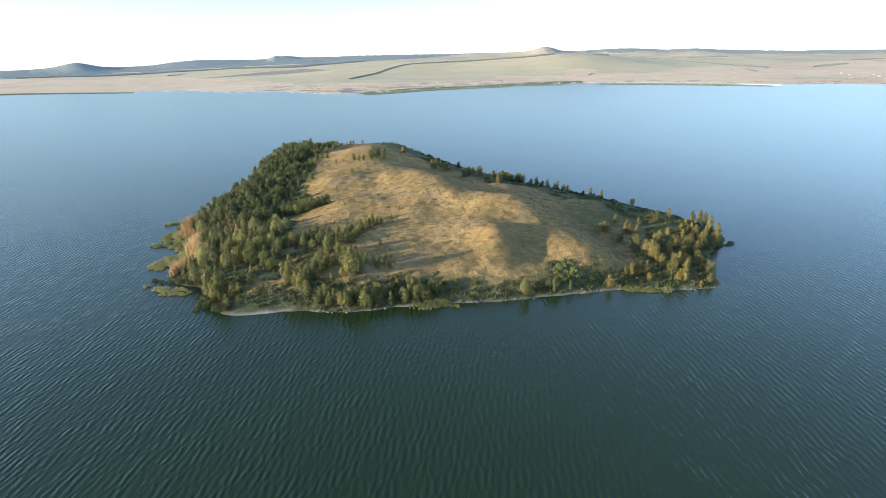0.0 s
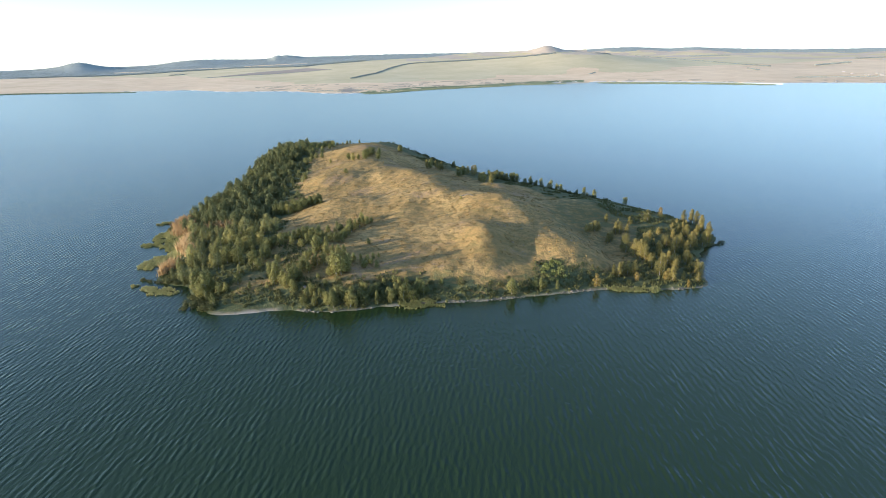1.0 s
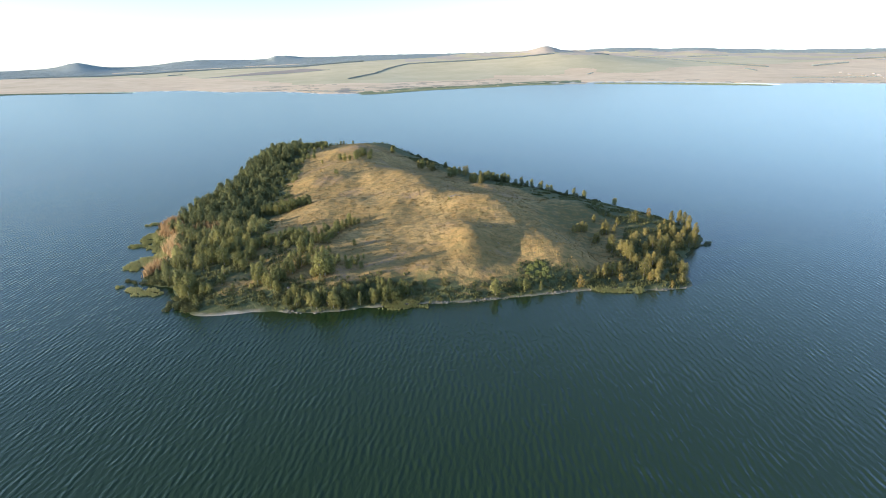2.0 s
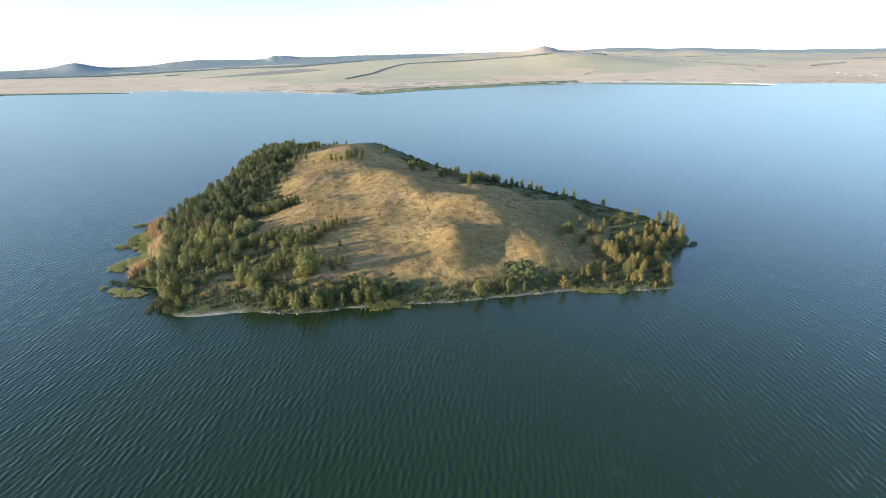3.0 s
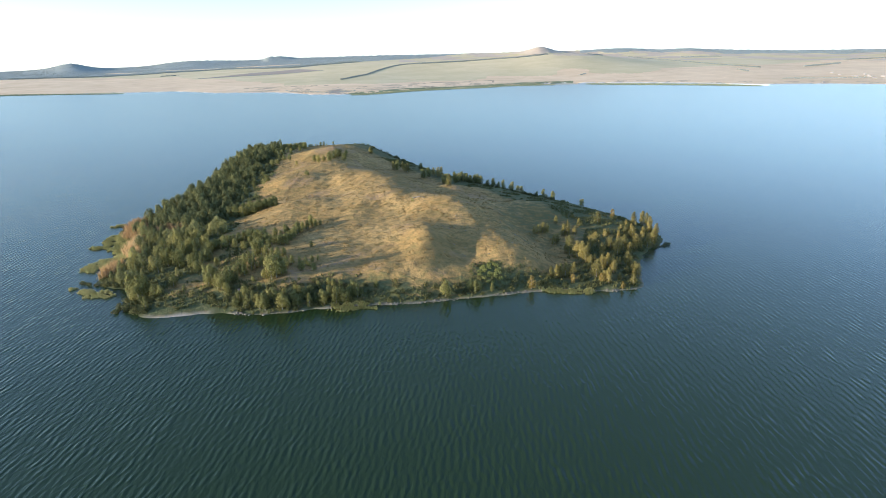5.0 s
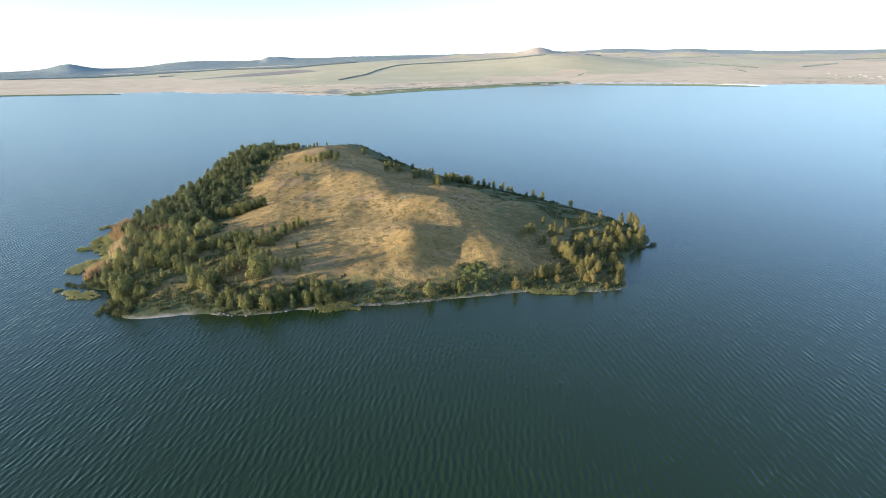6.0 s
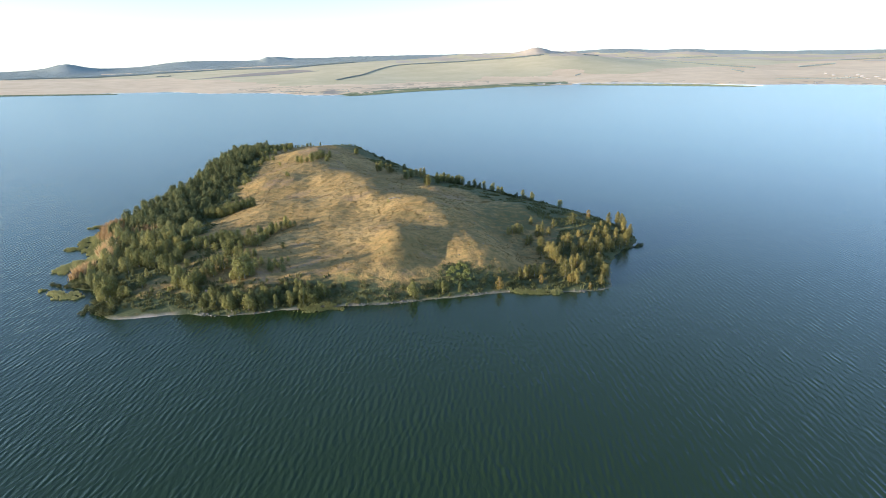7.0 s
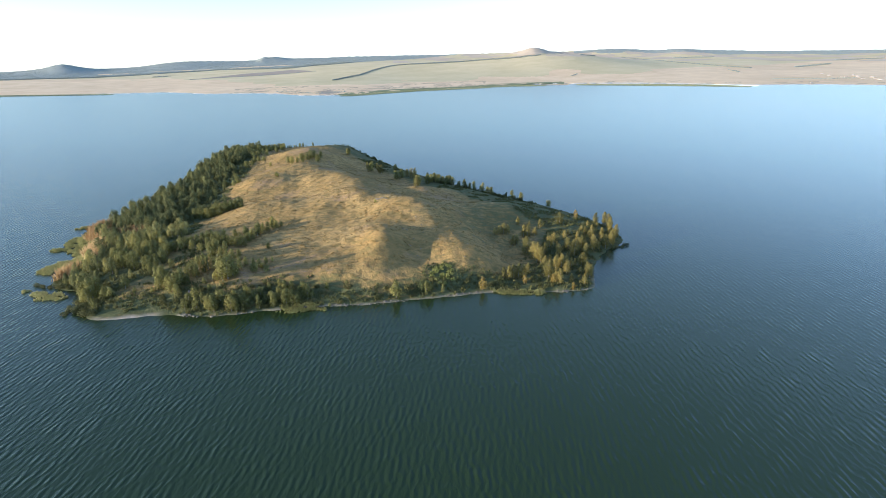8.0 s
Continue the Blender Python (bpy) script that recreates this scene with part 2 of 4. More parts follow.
# far shore: bearing from north in degrees, distance from the middle of the plan
BEARING = [-180, -70, -46, -40.8, -37, -31.4, -27, -23.5, -18.2, -14.1, -8.1, -4.6, 0.7, 4.8, 11, 13.7, 21, 28.9, 33.4, 36.7, 46, 70, 180]
REACH = [1500, 2000, 2150, 2168, 2049, 1970, 1920, 1728, 1663, 1489, 1452, 1589, 1678, 1760, 1979, 1972, 1976, 1900, 1980, 1983, 2000, 1950, 1500]
# height of the land at its far rim, by bearing
RIM = [(-180, 40), (-60, 40), (-41, 46), (-38.6, 49), (-33, 54), (-30, 64), (-28, 74), (-24, 82), (-20, 97), (-15, 110), (-10, 124), (-3, 127), (3, 132), (6, 130), (12, 135),
       (19, 132), (25, 122), (30, 110), (36, 108), (42, 105), (70, 60), (180, 40)]
# hills of the mainland: bearing, distance, half-width across, half-depth, height
HILLS = [(8.15, 4450, 60, 200, 20), (8.0, 4450, 135, 240, 32), (7.4, 4450, 280, 240, 10), (11.5, 3150, 220, 400, 34), (6.0, 3150, 600, 450, 40), (-35.4, 4500, 60, 250, 16), (-35.4, 4500, 130, 250, 27), (-35.4, 4550, 300, 300, 8),
         (-26.5, 4650, 150, 250, 25), (-23.7, 4700, 130, 200, 14), (-18.8, 4700, 30, 150, 23), (-17.9, 4720, 28, 150, 19), (-17.1, 4720, 30, 150, 12), (-16.0, 4700, 150, 200, 11), (-20.5, 4700, 200, 200, 8),
         (15.2, 4650, 150, 250, 21), (17.2, 4650, 120, 250, 5), (21.9, 4650, 100, 250, 14), (22, 4700, 300, 200, 4)]
FAR = 4880


def shore_reach(a):
    return np.interp(a, BEARING, REACH)


def mainland_height(r, a):
    u = np.clip((r - shore_reach(a)) / (FAR - shore_reach(a)), -1, 1.1)
    z = np.interp(a, [b for b, _ in RIM], [h for _, h in RIM]) * (0.3 * u + 0.7 * u * u) + 1.2 * np.clip(u * 40, -2, 1)
    for b, d, w, deep, h in HILLS:
        across = np.radians(a - b) * r
        z = z + np.where(u > 0, h * np.exp(-(across / w) ** 2 / 2 - ((r - d) / deep) ** 2 / 2), 0)
    x, y = r * np.sin(np.radians(a)), r * np.cos(np.radians(a))
    return np.where(u > 0, z + np.clip(u * 6, 0, 1) * (0.8 * wobble(x, y, 420, 8) + 0.2 * wobble(x, y, 130, 9) + np.clip((z - 70) / 40, 0, 1) * 2.2 * wobble(x, y, 75, 10)), -4)


# ---- building helpers ----
def mesh_of(name, verts, faces, mats, smooth=False, pick=None):
    me = bpy.data.meshes.new(name)
    me.from_pydata(np.asarray(verts).tolist(), [], faces.tolist() if isinstance(faces, np.ndarray) else faces)
    for m in mats:
        me.materials.append(m)
    if pick is not None:
        me.polygons.foreach_set("material_index", np.asarray(pick, dtype=np.int32))
    me.polygons.foreach_set("use_smooth", np.full(len(me.polygons), smooth))
    me.update()
    return me


def part(name, mesh, parent, label=""):
    ob = new(name, mesh)
    ob.parent = parent
    return tagged(ob, label)


def stand(x, y, size=1.0, turn=0.0, sink=0.12, lean=0.0):
    """The pose of a thing that stands on the island."""
    z = read_grid(GRID, x, y)
    return Matrix.LocRotScale((x, y, max(z, -0.3) - sink), Euler((lean, 0, turn)), (size, size, size))


# ---- ground of the island ----
def build_island():
    step = 1.25
    xs, ys = np.arange(-185, 146, step), np.arange(140, 576, step)
    gx, gy = np.meshgrid(xs, ys)
    rng = np.random.RandomState(2)
    gx, gy = gx + rng.uniform(-0.3, 0.3, gx.shape), gy + rng.uniform(-0.3, 0.3, gy.shape)
    d = inland(gx, gy, ISLAND)
    keep = d > -14
    gz = island_height(gx, gy)
    index = np.full(gx.shape, -1)
    index[keep] = np.arange(keep.sum())
    a, b, c, e = index[:-1, :-1], index[:-1, 1:], index[1:, 1:], index[1:, :-1]
    ok = (a >= 0) & (b >= 0) & (c >= 0) & (e >= 0)
    faces = np.stack([a[ok], b[ok], c[ok], e[ok]], 1)
    x, y, z, d = gx[keep], gy[keep], gz[keep], d[keep]
    me = mesh_of("island_ground", np.stack([x, y, z], 1), faces, [GROUND], True)
    lush_or_shade = np.clip(greenness(x, y, d), 0, 1)
    beach = np.exp(-((x + 69) / 10.5) ** 6) * np.clip((1.35 + 0.3 * wobble(x, y, 9, 14) - d) / 1.0, 0, 1) * (y < 175)
    rim = np.clip((0.7 - d) / 0.5, 0, 1) * (y < 200) * (x > -52) * 0.5
    for name, values in (("lush_or_shade", lush_or_shade), ("sand", np.clip(np.maximum(beach, rim), 0, 1))):
        me.attributes.new(name, "FLOAT", "POINT").data.foreach_set("value", values.astype(np.float32))
    ob = new("ground", me)
    tagged(ob, "hilly island of dry golden grass with a green rim and a small sandy beach", "island", kind="structure")


def greenness(x, y, d):
    """How green the plants are: by the shore, in the woods and in the damp hollows. Shade on the east slope and round
    the western glade is put in as green.
    """
    south = np.clip((206 - y) / 14, 0, 1) * np.clip((20 - d) / 12, 0, 1)
    west = np.clip((np.interp(y, WOOD_Y, WOOD_X) + 11 + 4 * wobble(x, y, 22, 16) - x) / 8, 0, 1)
    east = np.clip((x - (74 + 0.28 * (y - 250) * (y < 250) - 0.62 * np.clip(y - 250, 0, 400))) / 18, 0, 1)
    patch = np.exp(-((x - 40) / 8) ** 2 - ((y - 190) / 7) ** 2)
    plot = np.exp(-((x + 45) / 16) ** 2 - ((y - 172) / 8) ** 2)
    # glade grass, greened further for tree shade; the 0.55 term does so between rows
    glade = 0.62 * np.exp(-((x + 70) / 14) ** 4 - ((y - 192) / 16) ** 4)
    # 0.58 term: skylit shade of the east slope, put into the ground as olive
    return np.maximum.reduce([glade, south * 0.8 * (1 - 0.62 * np.exp(-((x - 12) / 15) ** 2 - ((y - 188) / 9) ** 2)), 0.55 * np.exp(-((x + 66) / 20) ** 4 - ((y - 210) / 20) ** 4), 0.58 * np.exp(-((x - 68) / 40) ** 2 - ((y - 262) / 62) ** 2), west * 0.85, east * 0.75, patch, plot * 0.8, np.clip((7 - d) / 7, 0, 1) * 0.7])


# east edge of the western wood
WOOD_Y = [172, 182, 201, 217, 230, 255, 273, 298, 331, 373, 424, 498, 545]
WOOD_X = [-89, -84, -84, -85, -82, -92, -90, -101, -107, -114, -122, -136, -142]
build_island()


# ---- water and mainland ----
def build_water():
    ring, radii = 96, [0, 60, 200, 500, 1000, 1800, 3000, 4960]
    verts, faces = [(0, 0, 0)], []
    for r in radii[1:]:
        verts += [(r * math.sin(2 * math.pi * i / ring), r * math.cos(2 * math.pi * i / ring), 0) for i in range(ring)]
    faces += [(0, 1 + (i + 1) % ring, 1 + i) for i in range(ring)]
    for k in range(len(radii) - 2):
        p, q = 1 + k * ring, 1 + (k + 1) * ring
        faces += [(p + i, p + (i + 1) % ring, q + (i + 1) % ring, q + i) for i in range(ring)]
    ob = new("water", mesh_of("lake", verts, faces, [WATER], True))
    tagged(ob, "wide rippled lake, dark green close by and blue far off", "lake", kind="structure")


def far_colours():
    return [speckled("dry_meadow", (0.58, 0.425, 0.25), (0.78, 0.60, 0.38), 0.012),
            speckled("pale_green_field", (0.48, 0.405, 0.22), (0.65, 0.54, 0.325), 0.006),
            # wood floor paled and greyed: distance haze put into its colour
            speckled("hazed_woodland_floor", (0.26, 0.285, 0.26), (0.33, 0.35, 0.31), 0.02),
            speckled("ploughed_field", (0.30, 0.245, 0.19), (0.37, 0.305, 0.235), 0.01),
            speckled("marsh_green", (0.12, 0.14, 0.06), (0.26, 0.27, 0.13), 0.03),
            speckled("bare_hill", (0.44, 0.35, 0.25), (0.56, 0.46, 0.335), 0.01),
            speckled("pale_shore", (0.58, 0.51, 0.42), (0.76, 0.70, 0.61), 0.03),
            speckled("brown_scrub", (0.30, 0.235, 0.155), (0.48, 0.375, 0.245), 0.03)]


def land_use(r, a):
    """Which of the far colours covers a spot of the mainland."""
    x, y = r * np.sin(np.radians(a)), r * np.cos(np.radians(a))
    off = r - shore_reach(a)
    w = wobble(x, y, 300, 21)
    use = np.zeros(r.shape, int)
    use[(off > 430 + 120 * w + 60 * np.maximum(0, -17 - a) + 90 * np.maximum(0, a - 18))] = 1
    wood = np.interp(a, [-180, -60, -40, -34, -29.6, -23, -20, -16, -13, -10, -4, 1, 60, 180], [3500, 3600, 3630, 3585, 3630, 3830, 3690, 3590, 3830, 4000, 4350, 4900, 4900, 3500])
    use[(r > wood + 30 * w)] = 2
    plough = (a > -25.5) & (a < -13.8) & (r > np.interp(a, [-25.5, -19.7, -13.8], [2800, 2810, 2945])) & (r < np.interp(a, [-25.5, -20, -16, -13.8], [2815, 3180, 3340, 2960]))
    use[plough] = 3
    use[(off < 90 + 40 * w) & (a > -11) & (a < 12)] = 4
    use[(np.hypot(np.radians(a - 8) * r / 200, (r - 4500) / 300) < 1)] = 5
    use[(np.hypot(np.radians(a - 11.5) * r / 110, (r - 3130) / 130) < 1)] = 5
    use[(r > 3700) & (a > -6) & (use != 5) & (use != 2) & (w > 0.0)] = 5
    scrub = wobble(x * 0.35, y, 55, 23) + 0.6 * wobble(x * 0.35, y, 21, 24)
    use[(off > 25) & (off < 330 + 90 * w) & (a > -21) & (a < 4) & (scrub > 0.55) & (use != 4)] = 7
    use[(off > 20) & (off < 130) & (a > 14) & (scrub > 0.75)] = 7
    use[(off < 90) & (use == 4) & (scrub > 0.5)] = 0
    use[(off < 13 + 7 * w) & (use != 4)] = 6
    use[(r > 4480 + 70 * w) & (a > 12) & (a < 60)] = 2
    use[(use == 2) & (np.abs(r - 3950 - 5 * (a + 30)) < 45) & (a > -33) & (a < -16) & (w > -0.3)] = 0
    use[np.hypot((a + 11.8) / 0.9, (off - 100) / 75) + 0.5 * wobble(x, y, 60, 22) < 1] = 3
    return use


def build_mainland():
    a = np.concatenate([np.arange(-180, -56, 4.0), np.arange(-56, 56, 0.22), np.arange(56, 180.1, 4.0)])
    u = np.concatenate([[-0.05, 0.0], np.linspace(0.002, 0.12, 26), np.linspace(0.13, 1.0, 130)])
    ga, gu = np.meshgrid(a, u)
    edge = shore_reach(ga) + 18 * wobble(ga * 30, ga * 3, 40, 12) + 14 * wobble(ga * 30, ga * 3, 11, 13)
    gr = edge + gu * (FAR - edge)
    gz = mainland_height(gr, ga)
    gz[0], gz[1] = -4, -0.4
    gz[2:] = np.maximum(gz[2:], 0.25)
    x, y = gr * np.sin(np.radians(ga)), gr * np.cos(np.radians(ga))
    idx = np.arange(ga.size).reshape(ga.shape)
    faces = np.stack([idx[:-1, :-1], idx[:-1, 1:], idx[1:, 1:], idx[1:, :-1]], -1).reshape(-1, 4)
    mid = lambda g: (g[:-1, :-1] + g[1:, 1:]) / 2
    use = land_use(mid(gr), mid(ga)).reshape(-1)
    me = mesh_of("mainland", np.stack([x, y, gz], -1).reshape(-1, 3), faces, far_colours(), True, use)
    tagged(new("ground", me), "far steppe shore with pale fields, woods and low hills", "mainland", kind="structure")


build_water()
build_mainland()
# ---- plants ----
def quads(rng, centres, normals, size, stretch=1.0):
    """Small leaf-clump faces at the centres: vertices and faces."""
    n = len(centres)
    nrm = normals / np.linalg.norm(normals, axis=1, keepdims=True)
    side = np.cross(nrm, rng.normal(size=(n, 3)))
    side /= np.linalg.norm(side, axis=1, keepdims=True)
    up = np.cross(nrm, side)
    s = size * rng.uniform(0.6, 1.4, (n, 1))
    v = np.stack([centres - side * s - up * s * 0.3, centres + up * s * -stretch, centres + side * s + up * s * 0.2, centres + up * s * stretch + nrm * s * 0.3], 1)
    return v.reshape(-1, 3), np.arange(4 * n).reshape(-1, 4)


def crown_arrays(rng, height, width, low, lobes, leaves, size, slim=1.0):
    """Leaf clumps on the outsides of many lobes that hang round a stem, with gaps between."""
    cs, ns = [], []
    for i in range(lobes):
        f = (i + rng.uniform(0.1, 0.9)) / lobes
        z = height * (low + (0.97 - low) * f)
        swell = math.sin(math.pi * (0.17 + 0.78 * f ** (1 / slim))) ** 0.85
        out, turn = width * 0.5 * swell * rng.uniform(0.2, 0.75), i * 2.4 + rng.uniform(-0.5, 0.5)
        r = width * (0.12 + 0.19 * swell) * rng.uniform(0.65, 1.3)
        c = np.array([out * math.cos(turn), out * math.sin(turn), z - 0.35 * r])
        k = int(leaves / lobes)
        d = rng.normal(size=(k, 3))
        d /= np.linalg.norm(d, axis=1, keepdims=True)
        p = c + d * r * rng.uniform(0.55, 1.08, (k, 1)) * np.array([1, 1, 1.15])
        cs.append(p)
        out_way = p - np.array([0, 0, height * 0.5])
        out_way /= np.linalg.norm(out_way, axis=1, keepdims=True) + 1e-6
        ns.append(0.6 * d + 0.7 * out_way + 0.25 * rng.normal(size=(k, 3)) + np.array([0, 0, 0.15]))
    return quads(rng, np.concatenate(cs), np.concatenate(ns), size)


def stem_arrays(rng, height, thick, limbs, low):
    """A tapered, slightly bent trunk with limbs."""
    verts, faces = [], []

    def tube(points, radii):
        base, k = len(verts), 6
        for p, r in zip(points, radii):
            verts.extend([(p[0] + r * math.cos(2 * math.pi * j / k), p[1] + r * math.sin(2 * math.pi * j / k), p[2]) for j in range(k)])
        for s in range(len(points) - 1):
            faces.extend([(base + s * k + j, base + s * k + (j + 1) % k, base + (s + 1) * k + (j + 1) % k, base + (s + 1) * k + j) for j in range(k)])

    bend = rng.uniform(-0.03, 0.03, 2) * height
    line = [(bend[0] * f * f * 3, bend[1] * f * f * 3, height * 0.92 * f) for f in (0, 0.25, 0.5, 0.75, 1.0)]
    tube(line, [thick, thick * 0.8, thick * 0.6, thick * 0.35, thick * 0.1])
    for i in range(limbs):
        f = low + (0.85 - low) * (i + 0.5) / limbs
        x, y, z = bend[0] * f * f * 3, bend[1] * f * f * 3, height * 0.92 * f
        t, reach = i * 2.4, height * 0.2 * (1.1 - f)
        tube([(x, y, z), (x + reach * 0.5 * math.cos(t), y + reach * 0.5 * math.sin(t), z + reach * 0.4), (x + reach * math.cos(t), y + reach * math.sin(t), z + reach)],
             [thick * 0.35, thick * 0.22, thick * 0.06])
    return verts, faces


def tree_kind(seed, height, width, low, lobes, leaves, size, leaf, slim=1.0, label="", name="birch_tree"):
    """One pattern tree, from which the others are copied."""
    rng = np.random.RandomState(seed)
    root = new(name)
    tagged(root, label, "tree", "trees of the island")
    v, f = stem_arrays(rng, height, 0.035 * height ** 0.85, 6, low)
    part("trunk", mesh_of("trunk", v, f, [BARK], True), root, "thin pale trunk with limbs")
    v, f = crown_arrays(rng, height, width, low, lobes, int(leaves * 1.9), size * 0.72, slim)
    part("crown", mesh_of("crown", v, f, [leaf]), root)
    return root


GREEN = "birch tree with a loose olive-green crown on the grassy island"
KINDS = [tree_kind(11, 6.5, 4.4, 0.18, 13, 800, 0.20, LEAF, label=GREEN), tree_kind(12, 6.5, 3.8, 0.14, 12, 740, 0.19, LEAF, 1.2, GREEN),
         tree_kind(13, 6.5, 5.0, 0.20, 14, 860, 0.21, LEAF, 0.9, GREEN), tree_kind(14, 6.5, 3.0, 0.12, 11, 620, 0.18, LEAF, 1.3, "slim young tree with a narrow dark green crown", "young_birch"),
         tree_kind(15, 6.5, 4.0, 0.22, 12, 720, 0.20, LEAF, 1.0, GREEN), tree_kind(16, 6.5, 2.1, 0.08, 11, 560, 0.17, LEAF, 1.5, "slim young tree with a narrow dark green crown", "young_birch")]
ROUND = [tree_kind(18, 6.5, 5.4, 0.10, 15, 980, 0.21, LEAF, 0.95, "round-crowned birch with olive leaves standing in the grass", "round_birch"), tree_kind(19, 6.5, 4.8, 0.12, 14, 900, 0.21, LEAF, 1.0, "round-crowned birch with olive leaves standing in the grass", "round_birch")]
WOODED = [tree_kind(20 + i, 6.5, w, 0.15, 13, 760, 0.2, LEAF_WOOD, sl, "tall grey-green tree of the western wood", "wood_birch") for i, (w, sl) in enumerate(((4.3, 1.0), (5.0, 0.9), (3.4, 1.2)))]
AUTUMN = [tree_kind(17, 6.5, 3.4, 0.14, 12, 640, 0.19, LEAF_YELLOW, 1.1, "small birch tree with yellowing leaves near the shore", "yellow_birch")]
GOLDEN = [tree_kind(26 + i, 6.5, w, 0.12, 14, 1050, 0.155, LEAF_GOLD, sl, "slender birch with yellow-green leaves on the island's eastern slope", "golden_birch") for i, (w, sl) in enumerate(((3.5, 1.1), (4.5, 0.95), (2.8, 1.2)))]
USED = set()
PLANTED = []


def plant(x, y, height, kinds=None, rng=random):
    """A tree of that height at that spot."""
    kind = rng.choice(kinds or KINDS)
    m = stand(x, y, height / 6.5, rng.uniform(0, 6.28), 0.15, rng.uniform(-0.05, 0.05))
    if kind not in USED:
        USED.add(kind)
        kind.matrix_basis = m
    else:
        made = copy_thing(kind, pose(0, 0, 0))
        made.matrix_basis = m
    PLANTED.append((x, y))


def scatter(x0, x1, y0, y1, gap, seed):
    """Uneven spots, about a gap apart."""
    rng = np.random.RandomState(seed)
    gx, gy = np.meshgrid(np.arange(x0, x1, gap), np.arange(y0, y1, gap * 0.87))
    gx = gx + (np.arange(gx.shape[0]) % 2)[:, None] * gap / 2
    p = np.stack([gx.ravel(), gy.ravel()], 1) + rng.uniform(-0.36, 0.36, (gx.size, 2)) * gap
    return p[rng.permutation(len(p))]


def inside(p, corners):
    return inland(p[:, 0], p[:, 1], np.array(corners, float)) > 0


# trees that stand by themselves or in loose groups: x, y, height
EAST_SLOPE = [(64, 241.2, 4.1), (66.1, 242.3, 4.8), (68.3, 242.9, 6), (70.5, 244.6, 5.1), (76.1, 253.6, 4.7), (71.7, 231.4, 5.7), (73.6, 233.2, 5.5), (77.8, 241.7, 6.9),
              (79.7, 241.9, 6.6), (83.1, 241.8, 4.8), (86.4, 250, 5.3), (81.8, 252.8, 2.8), (76.8, 219.8, 9.4), (76.3, 223.9, 6.7), (79, 214.6, 8.1), (80.1, 211.1, 9.1),
              (81.1, 208.6, 8), (84.6, 218.9, 6.9), (88.3, 230, 6.4), (90.5, 232.9, 5.9), (64.5, 192.7, 5.4), (66.5, 192.6, 6.6), (68.5, 194.3, 6.4), (70.4, 194.9, 6.7),
              (72.8, 195.3, 6.2), (74.8, 200, 4.6), (97.7, 257.8, 6.4), (81.4, 200.1, 5.6), (82.2, 193.1, 8.5), (86, 200, 7), (88.9, 204, 6.8)]
EAST_CAPE = [(90.5, 202.2, 6.8), (84.6, 190.5, 5), (86, 189.4, 6.9), (90.2, 198.9, 5.7), (97.4, 219.5, 7.9), (101.6, 225.4, 7.5), (102.3, 219.4, 6.8), (107.2, 227.3, 7.9),
              (108.8, 236.8, 6.7), (115.9, 259.2, 7.2), (121.7, 264.2, 8.4), (122.6, 260, 8.7), (120.7, 249.2, 9), (122.9, 245.9, 7), (117.9, 234.8, 8.6), (113.8, 230.2, 7.8),
              (98.4, 198.6, 6.3), (98.8, 195.6, 6.2), (95.4, 189.3, 4.5), (106.3, 240.1, 4.9), (101.3, 233.3, 5.3), (95.9, 225.7, 6.3), (113.5, 237.5, 7.4), (98, 207.8, 6.5),
              (90.7, 219.9, 6.2), (98.4, 239.9, 3.6), (90.6, 191.4, 3.5)]
WEST_ROW = [(-72.3, 211.4, 4.5), (-70.4, 212.8, 4.8), (-69.1, 214.6, 4.5), (-67.6, 216.3, 5.1), (-66.3, 219, 5.2), (-64.6, 219.8, 5.7), (-63, 220.9, 5.7), (-60.5, 219.6, 5.7),
              (-57.5, 217, 5.6), (-55.1, 215.6, 5), (-53, 215.2, 5), (-50.9, 214.8, 5), (-48.4, 213.5, 4.9), (-46.6, 214.1, 5.5), (-46.3, 219.7, 5), (-45.2, 222.4, 5.6),
              (-45, 227.9, 5.7), (-43.9, 231.6, 5.2), (-42.4, 234.2, 5), (-41.3, 237.3, 4.7), (-39.3, 237, 4.1), (-37.6, 239, 3), (-74, 208.1, 5), (-75.8, 206.4, 6.1),
              (-60.5, 211.3, 5), (-55.5, 208.2, 5.4), (-51.2, 207, 4.8), (-49.2, 227, 4.6), (-47.9, 234.5, 4.1)]
SLOPE_ROW = [(-53.6, 199.3, 7.3), (-51.8, 200.1, 6.8), (-48.5, 197.3, 5.6), (-45.5, 195.2, 5.1), (-43.3, 195.4, 5.1), (-41.8, 198.1, 4.1), (-54.6, 193.4, 6.1), (-54.5, 189.3, 6),
              (-50.1, 188.2, 6.5), (-47.8, 188.8, 5.5), (-54.2, 184.2, 6.4), (-52.1, 182.6, 5.9), (-50.9, 186.7, 5.4), (-54.9, 180.6, 5.8), (-55.6, 177.7, 7.2), (-56.6, 175.9, 6.7),
              (-57.8, 174.3, 6.2), (-59.6, 175.4, 6), (-62.9, 178.3, 8.3), (-65.4, 180, 7.4), (-62.9, 175.6, 6.3), (-55, 172.9, 4.7), (-40.3, 178.1, 9.9), (-38.8, 179.4, 10.4),
              (-37.7, 181.5, 7.6), (-43.7, 185.7, 5.8), (-37.4, 187.6, 4.9), (-36.2, 190.8, 3.9), (-33.8, 191.9, 3.4), (-30.7, 190.1, 3.9)]
